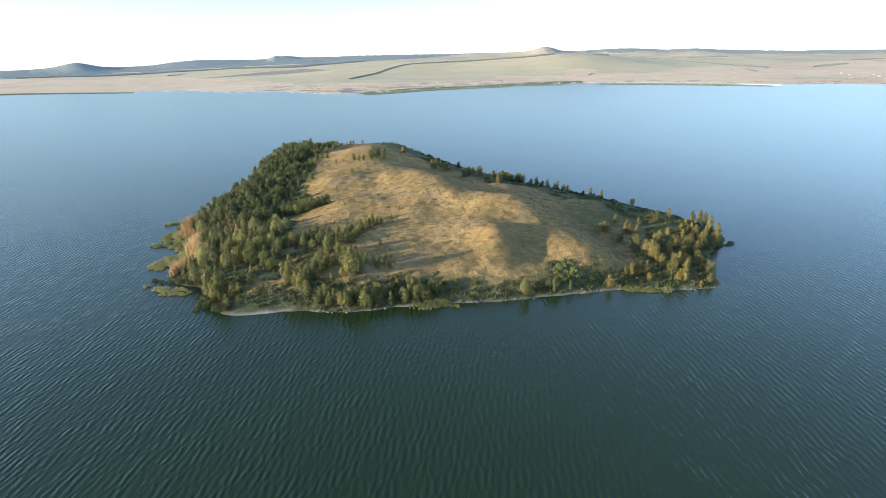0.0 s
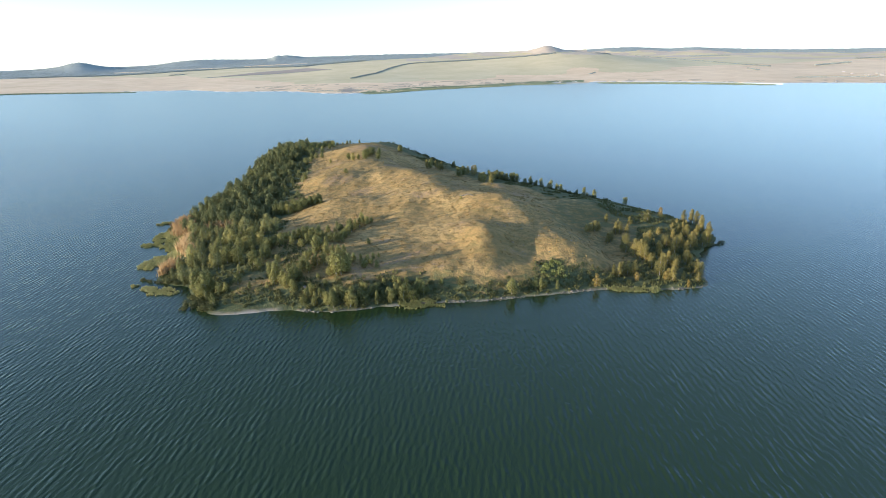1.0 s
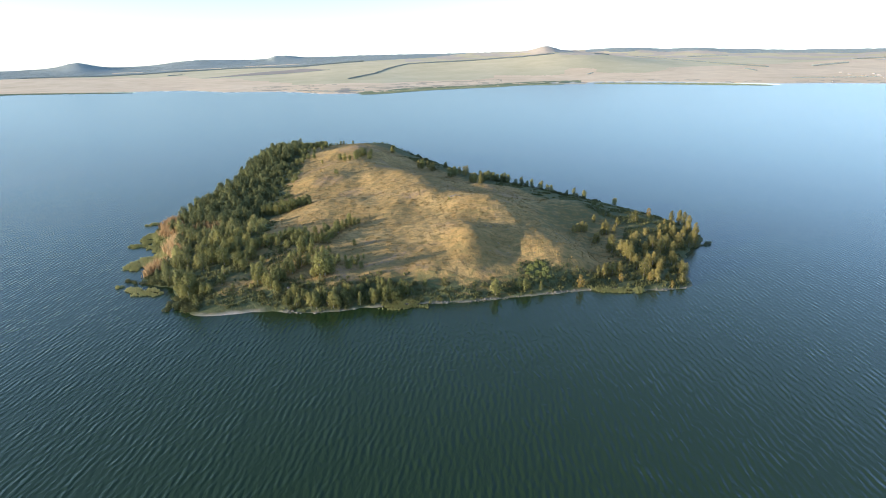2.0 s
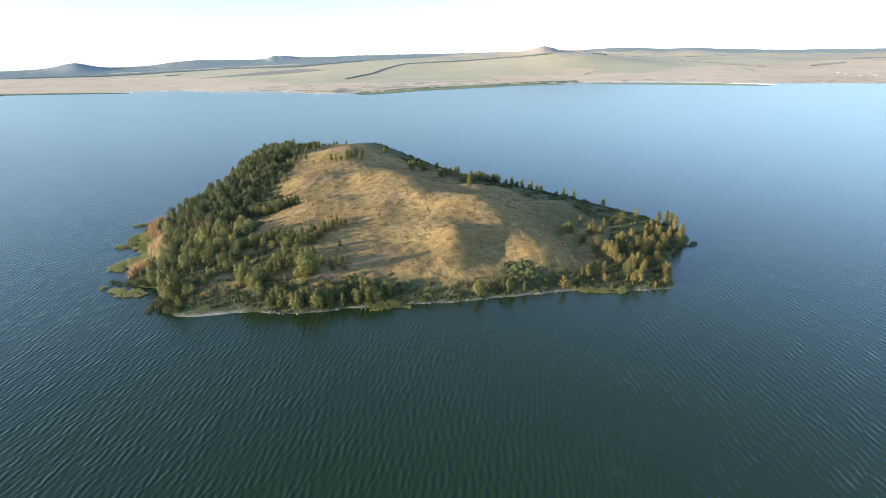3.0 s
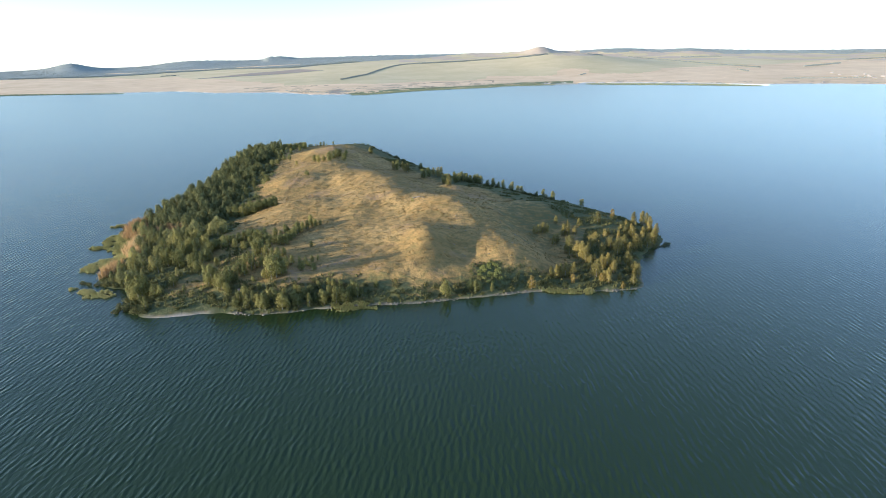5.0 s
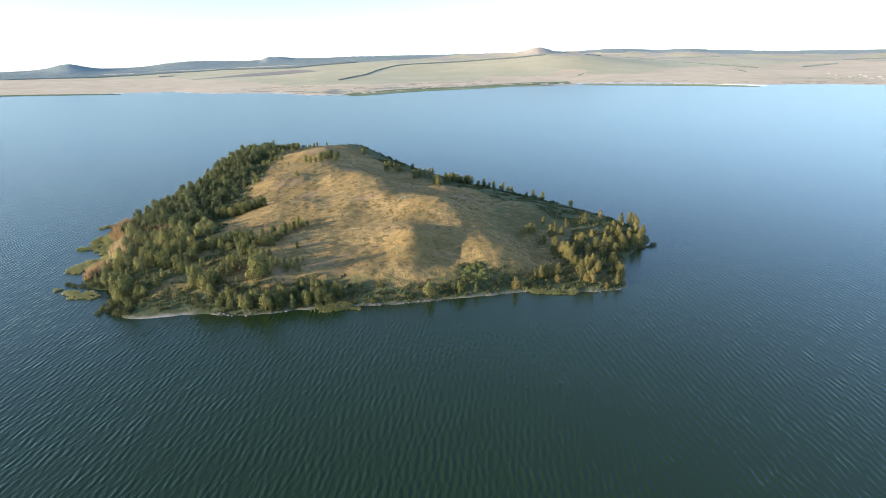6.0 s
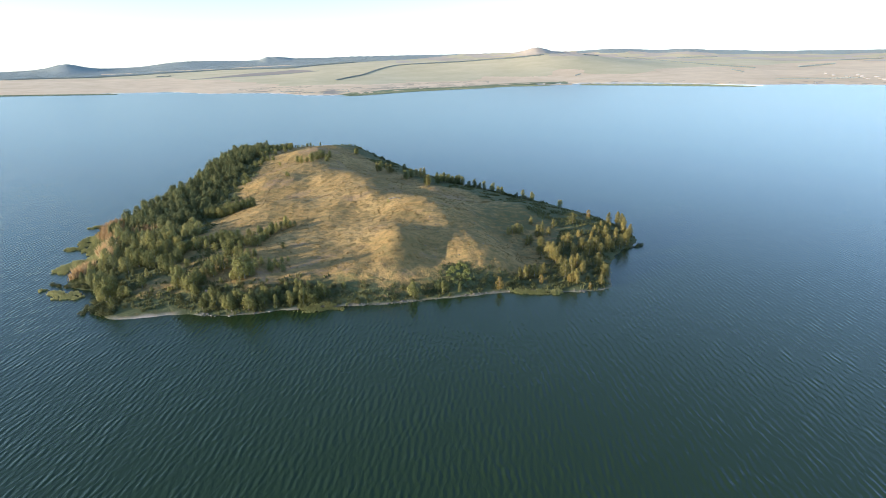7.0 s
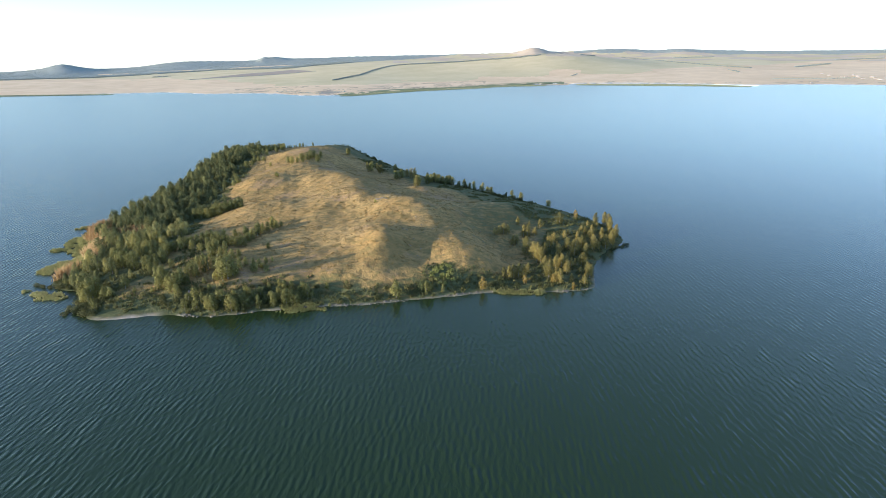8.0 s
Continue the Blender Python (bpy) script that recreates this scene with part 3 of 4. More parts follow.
GLADE_GROUP = [(-29.2, 193.3, 3.4), (-27.5, 195.5, 2.5), (-94.3, 177.7, 11.1), (-93.2, 179.2, 10), (-88, 174.3, 10.3), (-88.1, 177, 8.8), (-85.4, 175.7, 5.1), (-82.4, 173.4, 5),
              (-80.1, 173.2, 4.5), (-89.6, 196.9, 8.3), (-87.8, 198.1, 9.4), (-84.1, 195.3, 8.2), (-98.7, 212, 8.3), (-95.3, 216.1, 8.9), (-77.7, 178.2, 5.6), (-71.7, 174.2, 3),
              (-77.7, 194.2, 6.7), (-85.8, 209.2, 7.2), (-74.4, 194.7, 6.7), (-73.8, 198.8, 5.9), (-82.3, 215.4, 5.8), (-92.6, 220.9, 7.5), (-88.4, 221.7, 6.6), (-87.8, 205.6, 7.4),
              (-96.7, 203.5, 7.5), (-94.3, 194.3, 6.7), (-47.1, 177.5, 2.6), (-65.1, 174.1, 2.7), (-74, 189.9, 5.2), (-67.6, 193.5, 4.2)]
HOLLOW_GROUP = [(-19.9, 171.1, 5.4), (-19, 172, 4), (-17.5, 172.4, 5.8), (-16, 172.1, 5.4), (-14.4, 172.6, 4.5), (-13.3, 173.3, 3.6), (-10, 175.8, 5.4), (-10.6, 174, 5.8),
              (-8.7, 175.3, 5), (-26.4, 171.3, 5), (-24.7, 172.9, 4.5), (-28.7, 172.6, 4.5), (-35.6, 167.5, 6.8), (-34.4, 168.6, 5.4), (-31.4, 166.7, 4.9), (-39.1, 165.9, 6.8),
              (-41.5, 167, 5), (-45.3, 166.2, 6.4), (-48.8, 168.2, 5.1), (-44.2, 169.3, 4.6), (-38.2, 169.9, 5), (-33.3, 170.6, 4.5), (-30, 169.5, 5), (-22.3, 171, 4),
              (-47.8, 171.2, 4.2), (-17.1, 176.3, 4.1), (-18.9, 177.4, 3.7), (-14.7, 177.1, 3.6)]
RIDGE_GROUP = [(-22.9, 400.6, 6.6), (-20.4, 401.4, 7.1), (-16.4, 405.3, 5.7), (-11.5, 394.1, 6.5), (-13.6, 397.9, 5.6), (1.8, 376.5, 6.2), (4.9, 381.2, 6.3), (8.3, 387.9, 5.5),
              (12.2, 383.5, 6.8), (14.1, 390.7, 6), (16.4, 360.1, 6), (18.8, 357.6, 6.8), (22, 308.2, 6.6), (25, 361.7, 6), (-2.7, 408.9, 4.8), (27, 367.3, 5.6),
              (-51.3, 470.2, 6.1), (-53.1, 472, 5)]
SHORE_GROUP = [(24, 176.8, 6.7), (41, 181, 4.1), (35, 180.2, 5.2), (33, 181.2, 4.5), (36.5, 180.7, 4.0), (-15, 171, 6.6), (-13, 172, 5.9), (-11.5, 172, 5.0), (-19, 169.6, 5.5), (-8, 174.2, 5.5),
               (-38.9, 165.3, 6.2), (-40.9, 165.8, 5), (-33, 166, 6.6), (-31, 165.6, 5.0), (-24, 168.5, 5.6), (-28, 168, 5), (-45.9, 165.8, 4.6), (-49.8, 166.6, 4), (-55.1, 173, 3.8), (-82, 166, 5.3), (-93, 176, 7.5), (-89, 172, 6.5), (-86, 169.5, 5)]
HILL_GROUP = [(-80.7, 392.1, 4.7), (-75.9, 385.1, 5.1), (-73, 389, 3.8), (-64.9, 374.8, 6.3), (-67, 394.8, 5.7), (-65.8, 399.3, 5.7), (-63.8, 401.8, 5.3), (-58.4, 391.9, 5.6),
              (-59.7, 405.2, 4.8), (-94.3, 391, 2.9), (-70.1, 332.2, 2.8), (-68.8, 331.5, 2.4), (4.7, 259.4, 1.9), (-33.8, 209.4, 2.6), (-111.6, 472.9, 5.2), (-111.1, 456.8, 4.4),
              (-111.5, 433.6, 4.8), (-111.1, 413.3, 4.1), (-122.7, 446.4, 4.9), (-121.8, 428.5, 5.3)]
AUTUMN_GROUP = [(56, 184.2, 5.7), (72.3, 189.2, 4.1), (90.1, 185, 3.3), (83.3, 189.9, 3.9), (108.2, 270.1, 5.0)]
BROAD = [k for k in KINDS if k.name.startswith("birch")]
for x, y, tall in EAST_SLOPE + EAST_CAPE:
    plant(x, y, tall * 0.95, GOLDEN)
for x, y, tall in WEST_ROW + SLOPE_ROW + GLADE_GROUP + HOLLOW_GROUP:
    plant(x, y, tall * 0.95, BROAD + KINDS if tall > 6 else BROAD + BROAD + BROAD + ROUND)
for x, y, tall in RIDGE_GROUP:
    plant(x, y, tall * 1.1, ROUND + GOLDEN)
for spot in SHORE_GROUP:
    plant(*spot)
for x, y, tall in HILL_GROUP:
    plant(x, y, tall * 1.1, ROUND)
for spot in AUTUMN_GROUP:
    plant(*spot, AUTUMN)

# rows of trees that run from the western wood across the slope: corners of the strip, height
WEST_ROWS = [([(-84.2, 200), (-61.9, 201.5), (-51.4, 221.3), (-41.2, 231.2), (-33.4, 240.9), (-37.7, 247.6), (-50.7, 238.1), (-65.3, 211.9), (-83.6, 211.5)], 6.5, 5.0, 31),
        ([(-68.3, 173.9), (-54.9, 174.6), (-42.9, 177.5), (-32.8, 182.3), (-23.8, 187.1), (-25.8, 192.3), (-36.9, 189.6), (-47.4, 182.4), (-67.7, 181.6)], 14, 4.4, 32),
        ([(-96.5, 269), (-80.8, 271.9), (-70.1, 274.5), (-75.4, 286.2), (-90.6, 282.4), (-99.1, 278.4)], 2.9, 5.2, 33),
             ([(-84.1, 182.8), (-67.4, 182.8), (-55, 187), (-58.1, 197.7), (-81.8, 198.3)], 18, 3.6, 38), ([(-56.9, 167.8), (-21.9, 170.8), (-19.9, 176.8), (-38.5, 176.7), (-55.7, 175.1)], 7.5, 3.6, 39)]
EAST_ROWS = [([(81.2, 202.4), (98.1, 195.2), (103.1, 212.3), (111, 230), (122, 240), (124, 256), (110.3, 258.7), (97, 243.3), (88.7, 224.4)], 5.6, 3.6, 34),
             ([(73.1, 333.8), (50.1, 355.3), (24, 388.4), (3.9, 415), (-2.9, 422), (17.7, 390), (30.2, 364), (45.8, 355.2), (66, 326)], 4.2, 5.8, 35),
             ([(73, 334), (104.1, 296.4), (101.1, 291.4), (70.8, 333.7)], 7.5, 4.0, 36),
             ([(-96.9, 532.4), (-141.7, 513.7), (-136.5, 504.1), (-104, 535)], 3.6, 4.2, 37)]
SHORE_ROWS = [([(-139.3, 456.8), (-121.7, 456.7), (-111.5, 521.5), (-95, 543.7), (-109.1, 526.6), (-133.8, 498.7)], 4.2, 5.0, 48),
              ([(-19.9, 171.8), (-0.1, 174.4), (-2.2, 181.3), (-17.9, 179.6)], 5.5, 3.4, 44),
              ([(-43.9, 178.5), (-22.8, 186.1), (-23.9, 192.8), (-44.1, 186)], 4.6, 3.6, 46),
              ([(91.5, 310.3), (70.5, 334.3), (48.2, 357.1), (26, 385.8), (23, 378), (44.7, 362.2), (68.4, 337.6), (89.3, 310.4)], 3.4, 5.6, 47)]
for corners, gap, tall, seed in WEST_ROWS + EAST_ROWS + SHORE_ROWS:
    c = np.array(corners)
    rng = random.Random(seed)
    for x, y in [p for p in scatter(c[:, 0].min(), c[:, 0].max(), c[:, 1].min(), c[:, 1].max(), gap, seed) if inside(p[None], corners)[0]]:
        if rng.random() < (0.86 if y < 290 else 0.72) and (y < 300 or seed > 46 or wobble(x, y, 18, 45) > -0.25):
            plant(x, y, tall * (rng.uniform(0.65, 1.25) if y < 290 else rng.uniform(0.45, 1.2)), BROAD + ROUND if y > 290 or x < 70 else GOLDEN, rng)

# the western wood: its near end tree by tree, the rest as one mass
rng = random.Random(40)
spots = scatter(-170, -78, 172, 545, 4.2, 41)
depth = inland(spots[:, 0], spots[:, 1], ISLAND)
spots = spots[(depth > 2.0) & (spots[:, 0] + 5 * wobble(spots[:, 0], spots[:, 1], 24, 17) < np.interp(spots[:, 1], WOOD_Y, WOOD_X))]
spots = spots[np.argsort(spots[:, 1])]
spots = [p for p in spots if rng.random() < (0.45 if p[1] < 215 and p[0] > -104 else 0.9 if p[1] < 430 else 0.85) and not (190 < p[1] < 285 and read_grid(GRID_IN, p[0], p[1]) < 8)]
near, far = spots[:120], spots[120:]
for x, y in near:
    plant(x, y, 5.3 * rng.choice([0.5, 0.75, 0.9, 1.05, 1.3]) * rng.uniform(0.9, 1.1), WOODED, rng)

for x, y in scatter(-150, -70, 285, 510, 5.5, 49):
    off = x - np.interp(y, WOOD_Y, WOOD_X)
    if -1 < off < 17 and rng.random() < 0.75 * (1 - off / 17):
        plant(x, y, rng.uniform(2.4, 5.2), WOODED + ROUND, rng)


def build_wood(spots):
    rng = np.random.RandomState(43)
    forms = [crown_arrays(rng, 1.0, w, 0.12, 10, 600, 0.036, s) for w, s in ((0.74, 1.0), (0.86, 0.9), (0.58, 1.2), (0.68, 1.1))]
    vs, fs, n = [], [], 0
    spots = np.array(spots)
    heights = island_height(spots[:, 0], spots[:, 1])
    for (x, y), z in zip(spots, heights):
        low = min(1.0, 0.5 + 0.05 * max(0.0, np.interp(y, WOOD_Y, WOOD_X) - x))
        v, f = forms[rng.randint(4)]
        t, h = rng.uniform(0, 6.28), (5.5 if y < 400 else 6.8) * rng.choice([0.45, 0.65, 0.85, 1.0, 1.1, 1.35]) * rng.uniform(0.9, 1.1) * low
        turn = np.array([[math.cos(t), -math.sin(t), 0], [math.sin(t), math.cos(t), 0], [0, 0, 1]])
        vs.append(v @ turn.T * h + np.array([x, y, z]))
        fs.append(f + n)
        n += len(v)
        s = 0.09
        vs.append(np.array([(x - s, y - s, z - 0.2), (x + s, y - s, z - 0.2), (x, y + s, z - 0.2), (x, y, z + 0.8 * h)]))
        fs.append(np.array([(n, n + 1, n + 3, n + 3), (n + 1, n + 2, n + 3, n + 3), (n + 2, n, n + 3, n + 3)]))
        n += 4
    faces = [tuple(dict.fromkeys(q)) for q in np.concatenate(fs).tolist()]
    tagged(new("wood", mesh_of("wood", np.concatenate(vs), faces, [LEAF_WOOD])), "dense birch wood along the island's western shore", "wood", kind="stuff")


build_wood(far)
# ---- undergrowth, grass, reeds and stones ----
def shrub_mesh(seed, width, height, leaves, size, leaf):
    rng = np.random.RandomState(seed)
    cs, ns = [], []
    for i in range(6):
        t, out = i * 2.4, width * 0.28 * (i > 0)
        c = np.array([out * math.cos(t), out * math.sin(t), height * rng.uniform(0.3, 0.55)])
        k = leaves // 6
        d = rng.normal(size=(k, 3))
        d /= np.linalg.norm(d, axis=1, keepdims=True)
        cs.append(c + d * np.array([width * 0.28, width * 0.28, height * 0.45]) * rng.uniform(0.6, 1.1, (k, 1)))
        ns.append(d + 0.5 * rng.normal(size=(k, 3)) + np.array([0, 0, 0.3]))
    v, f = quads(rng, np.concatenate(cs), np.concatenate(ns), size)
    v[:, 2] = np.maximum(v[:, 2], 0)
    return mesh_of("shrub", v, f, [leaf])


SHRUBS = [shrub_mesh(51 + i, 2.6, 1.7 + 0.3 * i, 210, 0.16, LEAF_BUSH) for i in range(4)]


LIME_SHRUBS = [shrub_mesh(57 + i, 2.6, 1.6, 210, 0.16, LEAF_LIME) for i in range(2)]


def shrub(x, y, size, rng, label="low round willow shrub on the green rim of the island", kinds=SHRUBS):
    ob = new("shrub", rng.choice(kinds))
    ob.matrix_basis = stand(x, y, size, rng.uniform(0, 6.28), 0.15)
    tagged(ob, label, "shrub", "shrubs of the shore")


def build_shrubs():
    rng = random.Random(52)
    count = 0
    for x, y in scatter(-98, 100, 160, 200, 2.7, 53):
        d = read_grid(GRID_IN, x, y)
        chance = 0.62 if -58 < x < -22 else 0.45 if -60 < x < 0 else 0.34 if x < 32 else 0.28 if x < 60 else 0.2
        if 0.9 < d < (13 if -58 < x < -20 else 9) and not (-80 < x < -52 and d < 3.5) and rng.random() < chance and count < 215:
            shrub(x, y, rng.uniform(0.45, 1.1), rng)
            count += 1
    for x, y in scatter(33, 47, 184, 197, 2.0, 54):
        if ((x - 41) / 5.5) ** 2 + ((y - 190) / 5) ** 2 < 1:
            shrub(x, y, rng.uniform(0.55, 0.85), rng, "dense bright green bush in the damp gully", LIME_SHRUBS)
    for i in range(16):
        shrub(-122 + i * 1.5, 189.5 - 3.2 * math.sin(i / 15 * 1.7) + rng.uniform(-0.6, 0.6), rng.uniform(0.6, 1.0), rng, "dark willow bush on the low spit")
    for i in range(26):
        shrub(-91 + rng.uniform(-3, 12), 166 + rng.uniform(-3, 8), rng.uniform(0.7, 1.3), rng, "round willow bush by the beach")
    for i in range(34):
        f = rng.random()
        shrub(-14 - 48 * f + rng.uniform(-3.5, 1.0), 440 + 98 * f + rng.uniform(-1.5, 1.5), rng.uniform(0.5, 1.1), rng, "dark low bush on the island's northern shore")
    for i in range(44):
        f = rng.random()
        shrub(91 - 68 * f + rng.uniform(-2.5, 0.5), 310 + 74 * f + rng.uniform(-2, 1), rng.uniform(0.6, 1.3), rng, "dark low bush on the island's eastern shore")
    for i in range(12):
        shrub(-68 - rng.uniform(0, 24), 549 + rng.uniform(-4, 1), rng.uniform(0.6, 1.2), rng, "dark low bush on the island's northern shore")
    for i in range(7):
        shrub(117 + i * 1.4, 231 + 0.8 * i + rng.uniform(-1, 1), rng.uniform(0.5, 0.9), rng, "dark bush leaning out over the water")


def tufts(name, spots, blades, low, high, spread, mats, label, category, seed, width=0.05, float_at=None):
    """Many upright blades in clumps, as one object."""
    rng = np.random.RandomState(seed)
    n = len(spots) * blades
    at = np.repeat(spots, blades, 0) + rng.normal(size=(n, 2)) * spread
    z = island_height(at[:, 0], at[:, 1]) - 0.05 if float_at is None else np.full(n, float_at)
    if float_at is None:
        z = np.maximum(z, -0.2)
    h = rng.uniform(low, high, n)
    t, lean = rng.uniform(0, 2 * np.pi, n), rng.normal(size=(n, 2)) * 0.28
    wx, wy = np.cos(t) * width * h / high * 2, np.sin(t) * width * h / high * 2
    base = np.stack([at[:, 0], at[:, 1], z], 1)
    side = np.stack([wx, wy, np.zeros(n)], 1)
    top = base + np.stack([lean[:, 0] * h, lean[:, 1] * h, h], 1)
    mid = base + np.stack([lean[:, 0] * h * 0.35, lean[:, 1] * h * 0.35, h * 0.6], 1)
    v = np.stack([base - side, base + side, mid + side * 0.9, top, mid - side * 0.9], 1).reshape(-1, 3)
    f = np.arange(5 * n).reshape(-1, 5)
    return tagged(new(name, mesh_of(name, v, f, mats)), label, category, kind="stuff")


def build_grass():
    rng = np.random.RandomState(62)
    p = np.stack([rng.uniform(-150, 120, 30000), rng.uniform(165, 545, 30000)], 1)
    p = p[wobble(p[:, 0], p[:, 1], 9, 68) + 0.8 * wobble(p[:, 0], p[:, 1], 30, 69) + rng.normal(size=len(p)) * 0.5 > -0.1]
    d = inland(p[:, 0], p[:, 1], ISLAND)
    g = greenness(p[:, 0], p[:, 1], d)
    keep = np.random.RandomState(63).uniform(size=len(p)) < np.where(p[:, 1] < 300, 1.0, 0.6)
    tufts("dry_grass", p[(d > 3) & (g < 0.5) & keep], 6, 0.15, 0.5, 0.35, [STRAW], "tussocks of dry golden steppe grass", "grass", 64, 0.085)
    q = scatter(-150, 125, 160, 450, 1.7, 65)
    d = inland(q[:, 0], q[:, 1], ISLAND)
    g = greenness(q[:, 0], q[:, 1], d)
    w = wobble(q[:, 0], q[:, 1], 11, 66)
    q = q[(d > 0.8) & (g > np.where((q[:, 0] > 35) & (q[:, 1] > 215), 0.66, 0.42)) & (w > np.where((q[:, 1] > 280) & (q[:, 0] > -10), 0.35, -0.25)) & ~((q[:, 0] > -8) & (q[:, 0] < 33) & (d > 7)) & ~((q[:, 0] < -54) & (q[:, 0] > -79) & (d < 3.2) & (q[:, 1] < 172))]
    tufts("green_brush", q, 9, 0.3, 1.0, 0.4, [LEAF_BUSH], "low green brush and herbs near the shore and under the trees", "brush", 67, 0.13)


def reed_bed(corners, gap, low, high, seed, mats=None, label="bed of green reeds standing in the shallow water", name="reed_bed", width=0.07, blades=6):
    c = rounded(corners, 2)
    p = scatter(c[:, 0].min(), c[:, 0].max(), c[:, 1].min(), c[:, 1].max(), gap, seed)
    inner = inland(p[:, 0], p[:, 1], c) + 1.1 * wobble(p[:, 0], p[:, 1] * 1.6, 7, seed) + 0.4 * wobble(p[:, 0], p[:, 1], 2.5, seed + 1)
    p = p[(inner > 0) & (wobble(p[:, 0] * 0.7, p[:, 1] * 1.5, 5, seed + 2) > -0.62)]
    tufts(name, p, blades, low, high, gap * 0.4, mats or [REED], label, "reeds", seed + 1, width)


def build_reeds():
    beds = [[(-120, 184), (-112, 176.5), (-104, 175.5), (-100.5, 179.5), (-106, 182.5)], [(-125, 184), (-122, 180), (-119.5, 183), (-121.5, 185.5)],
            [(-135, 206), (-128, 199), (-121, 205), (-120, 217), (-128, 220)], [(-149, 233), (-144, 228.5), (-138, 231), (-141, 234.5)],
            [(-150, 253), (-146, 236), (-131, 224), (-125, 224), (-127, 236), (-138, 250)], [(-160, 269), (-156, 264), (-152, 267), (-155, 271)],
            [(-130, 222), (-122, 212), (-117, 218), (-124, 228)], [(-18.5, 169), (-16, 165.2), (-6, 166.5), (1, 169), (0, 172.5), (-10, 171.5)], [(58, 186), (60, 182), (70, 180.2), (80, 181), (80, 184), (68, 184.5)]]
    for i, c in enumerate(beds):
        reed_bed(c, 0.5, 0.35, 1.05, 70 + 3 * i, width=0.09, blades=6)
    stands = [[(-122, 208), (-118, 194), (-113, 194), (-114, 207)], [(-131, 238), (-124, 222), (-116, 212), (-113, 216), (-119, 227), (-126, 240)], [(-149, 268), (-140, 246), (-132, 239), (-126, 243), (-134, 257), (-144, 272)], [(-126, 250), (-112, 248), (-110, 253), (-122, 257)]]
    for i, c in enumerate(stands):
        reed_bed(c, 0.95, 1.8, 4.2, 100 + 3 * i, [DRY_REED], "tall stand of dry tan reeds and bare saplings at the wood's edge", "dry_reed_stand", 0.10, 5)


def stone_mesh(seed):
    bm = bmesh.new()
    bmesh.ops.create_icosphere(bm, subdivisions=2, radius=0.5)
    rng = random.Random(seed)
    cuts = [(Vector((rng.uniform(-1, 1), rng.uniform(-1, 1), rng.uniform(-0.6, 1))).normalized(), rng.uniform(0.26, 0.42)) for _ in range(7)]
    for v in bm.verts:
        for n, far in cuts:
            over = v.co.dot(n) - far
            if over > 0:
                v.co -= n * over
        v.co.z *= 0.7
        v.co += Vector((rng.uniform(-1, 1), rng.uniform(-1, 1), rng.uniform(-1, 1))) * 0.025
    me = bpy.data.meshes.new("stone")
    bm.to_mesh(me)
    bm.free()
    me.materials.append(STONE)
    return me


STONES = [stone_mesh(80 + i) for i in range(5)]


def stone(x, y, size, rng, label):
    ob = new("stone", rng.choice(STONES))
    z = read_grid(GRID, x, y)
    ob.matrix_basis = Matrix.LocRotScale((x, y, max(z, -0.15) + 0.12 * size), Euler((rng.uniform(-0.3, 0.3), rng.uniform(-0.3, 0.3), rng.uniform(0, 6.28))), (size * rng.uniform(0.8, 1.5), size, size * rng.uniform(0.7, 1.1)))
    tagged(ob, label, "stone", "stones of the island")


def build_stones():
    rng = random.Random(81)
    line = rounded(SHORE, 4)
    line = line[(line[:, 1] < 186) & (line[:, 0] > -50)]
    for _ in range(215):
        x, y = line[rng.randrange(len(line))]
        if rng.random() < 0.45:
            x, y = rng.choice([p for p in line if p[0] > 78 or 0 < p[0] < 58])
        stone(x + rng.uniform(-0.8, 0.8), y + rng.uniform(-0.5, 0.7), rng.choice([0.3, 0.35, 0.45, 0.55, 1.0]) * rng.uniform(0.6, 1.1), rng, "pale grey stone at the water's edge")
    for i in range(9):
        stone(4.5 + i * 0.8 + rng.uniform(-0.4, 0.4), 265 - i * 0.6 + rng.uniform(-1, 1), rng.uniform(0.7, 1.6), rng, "whitish rock of an outcrop on the grassy ridge")
    for i in range(40):
        x, y = rng.uniform(20, 60), rng.uniform(196, 250)
        stone(x, y, rng.uniform(0.3, 0.8), rng, "small weathered stone in the dry grass")
    stone(-51, 173.5, 1.3, rng, "whitish boulder in the green brush")


build_shrubs()
build_grass()
build_reeds()
build_stones()


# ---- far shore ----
# leaves of the far trees, with the haze of distance mixed into the colour
HAZED_LEAF = leaf_material("hazed_woodland", (0.24, 0.265, 0.235), (0.285, 0.31, 0.275), (0.33, 0.35, 0.31), 0.1)


def far_spot(a, r):
    return r * math.sin(radians(a)), r * math.cos(radians(a)), float(mainland_height(np.array([r]), np.array([a]))[0])


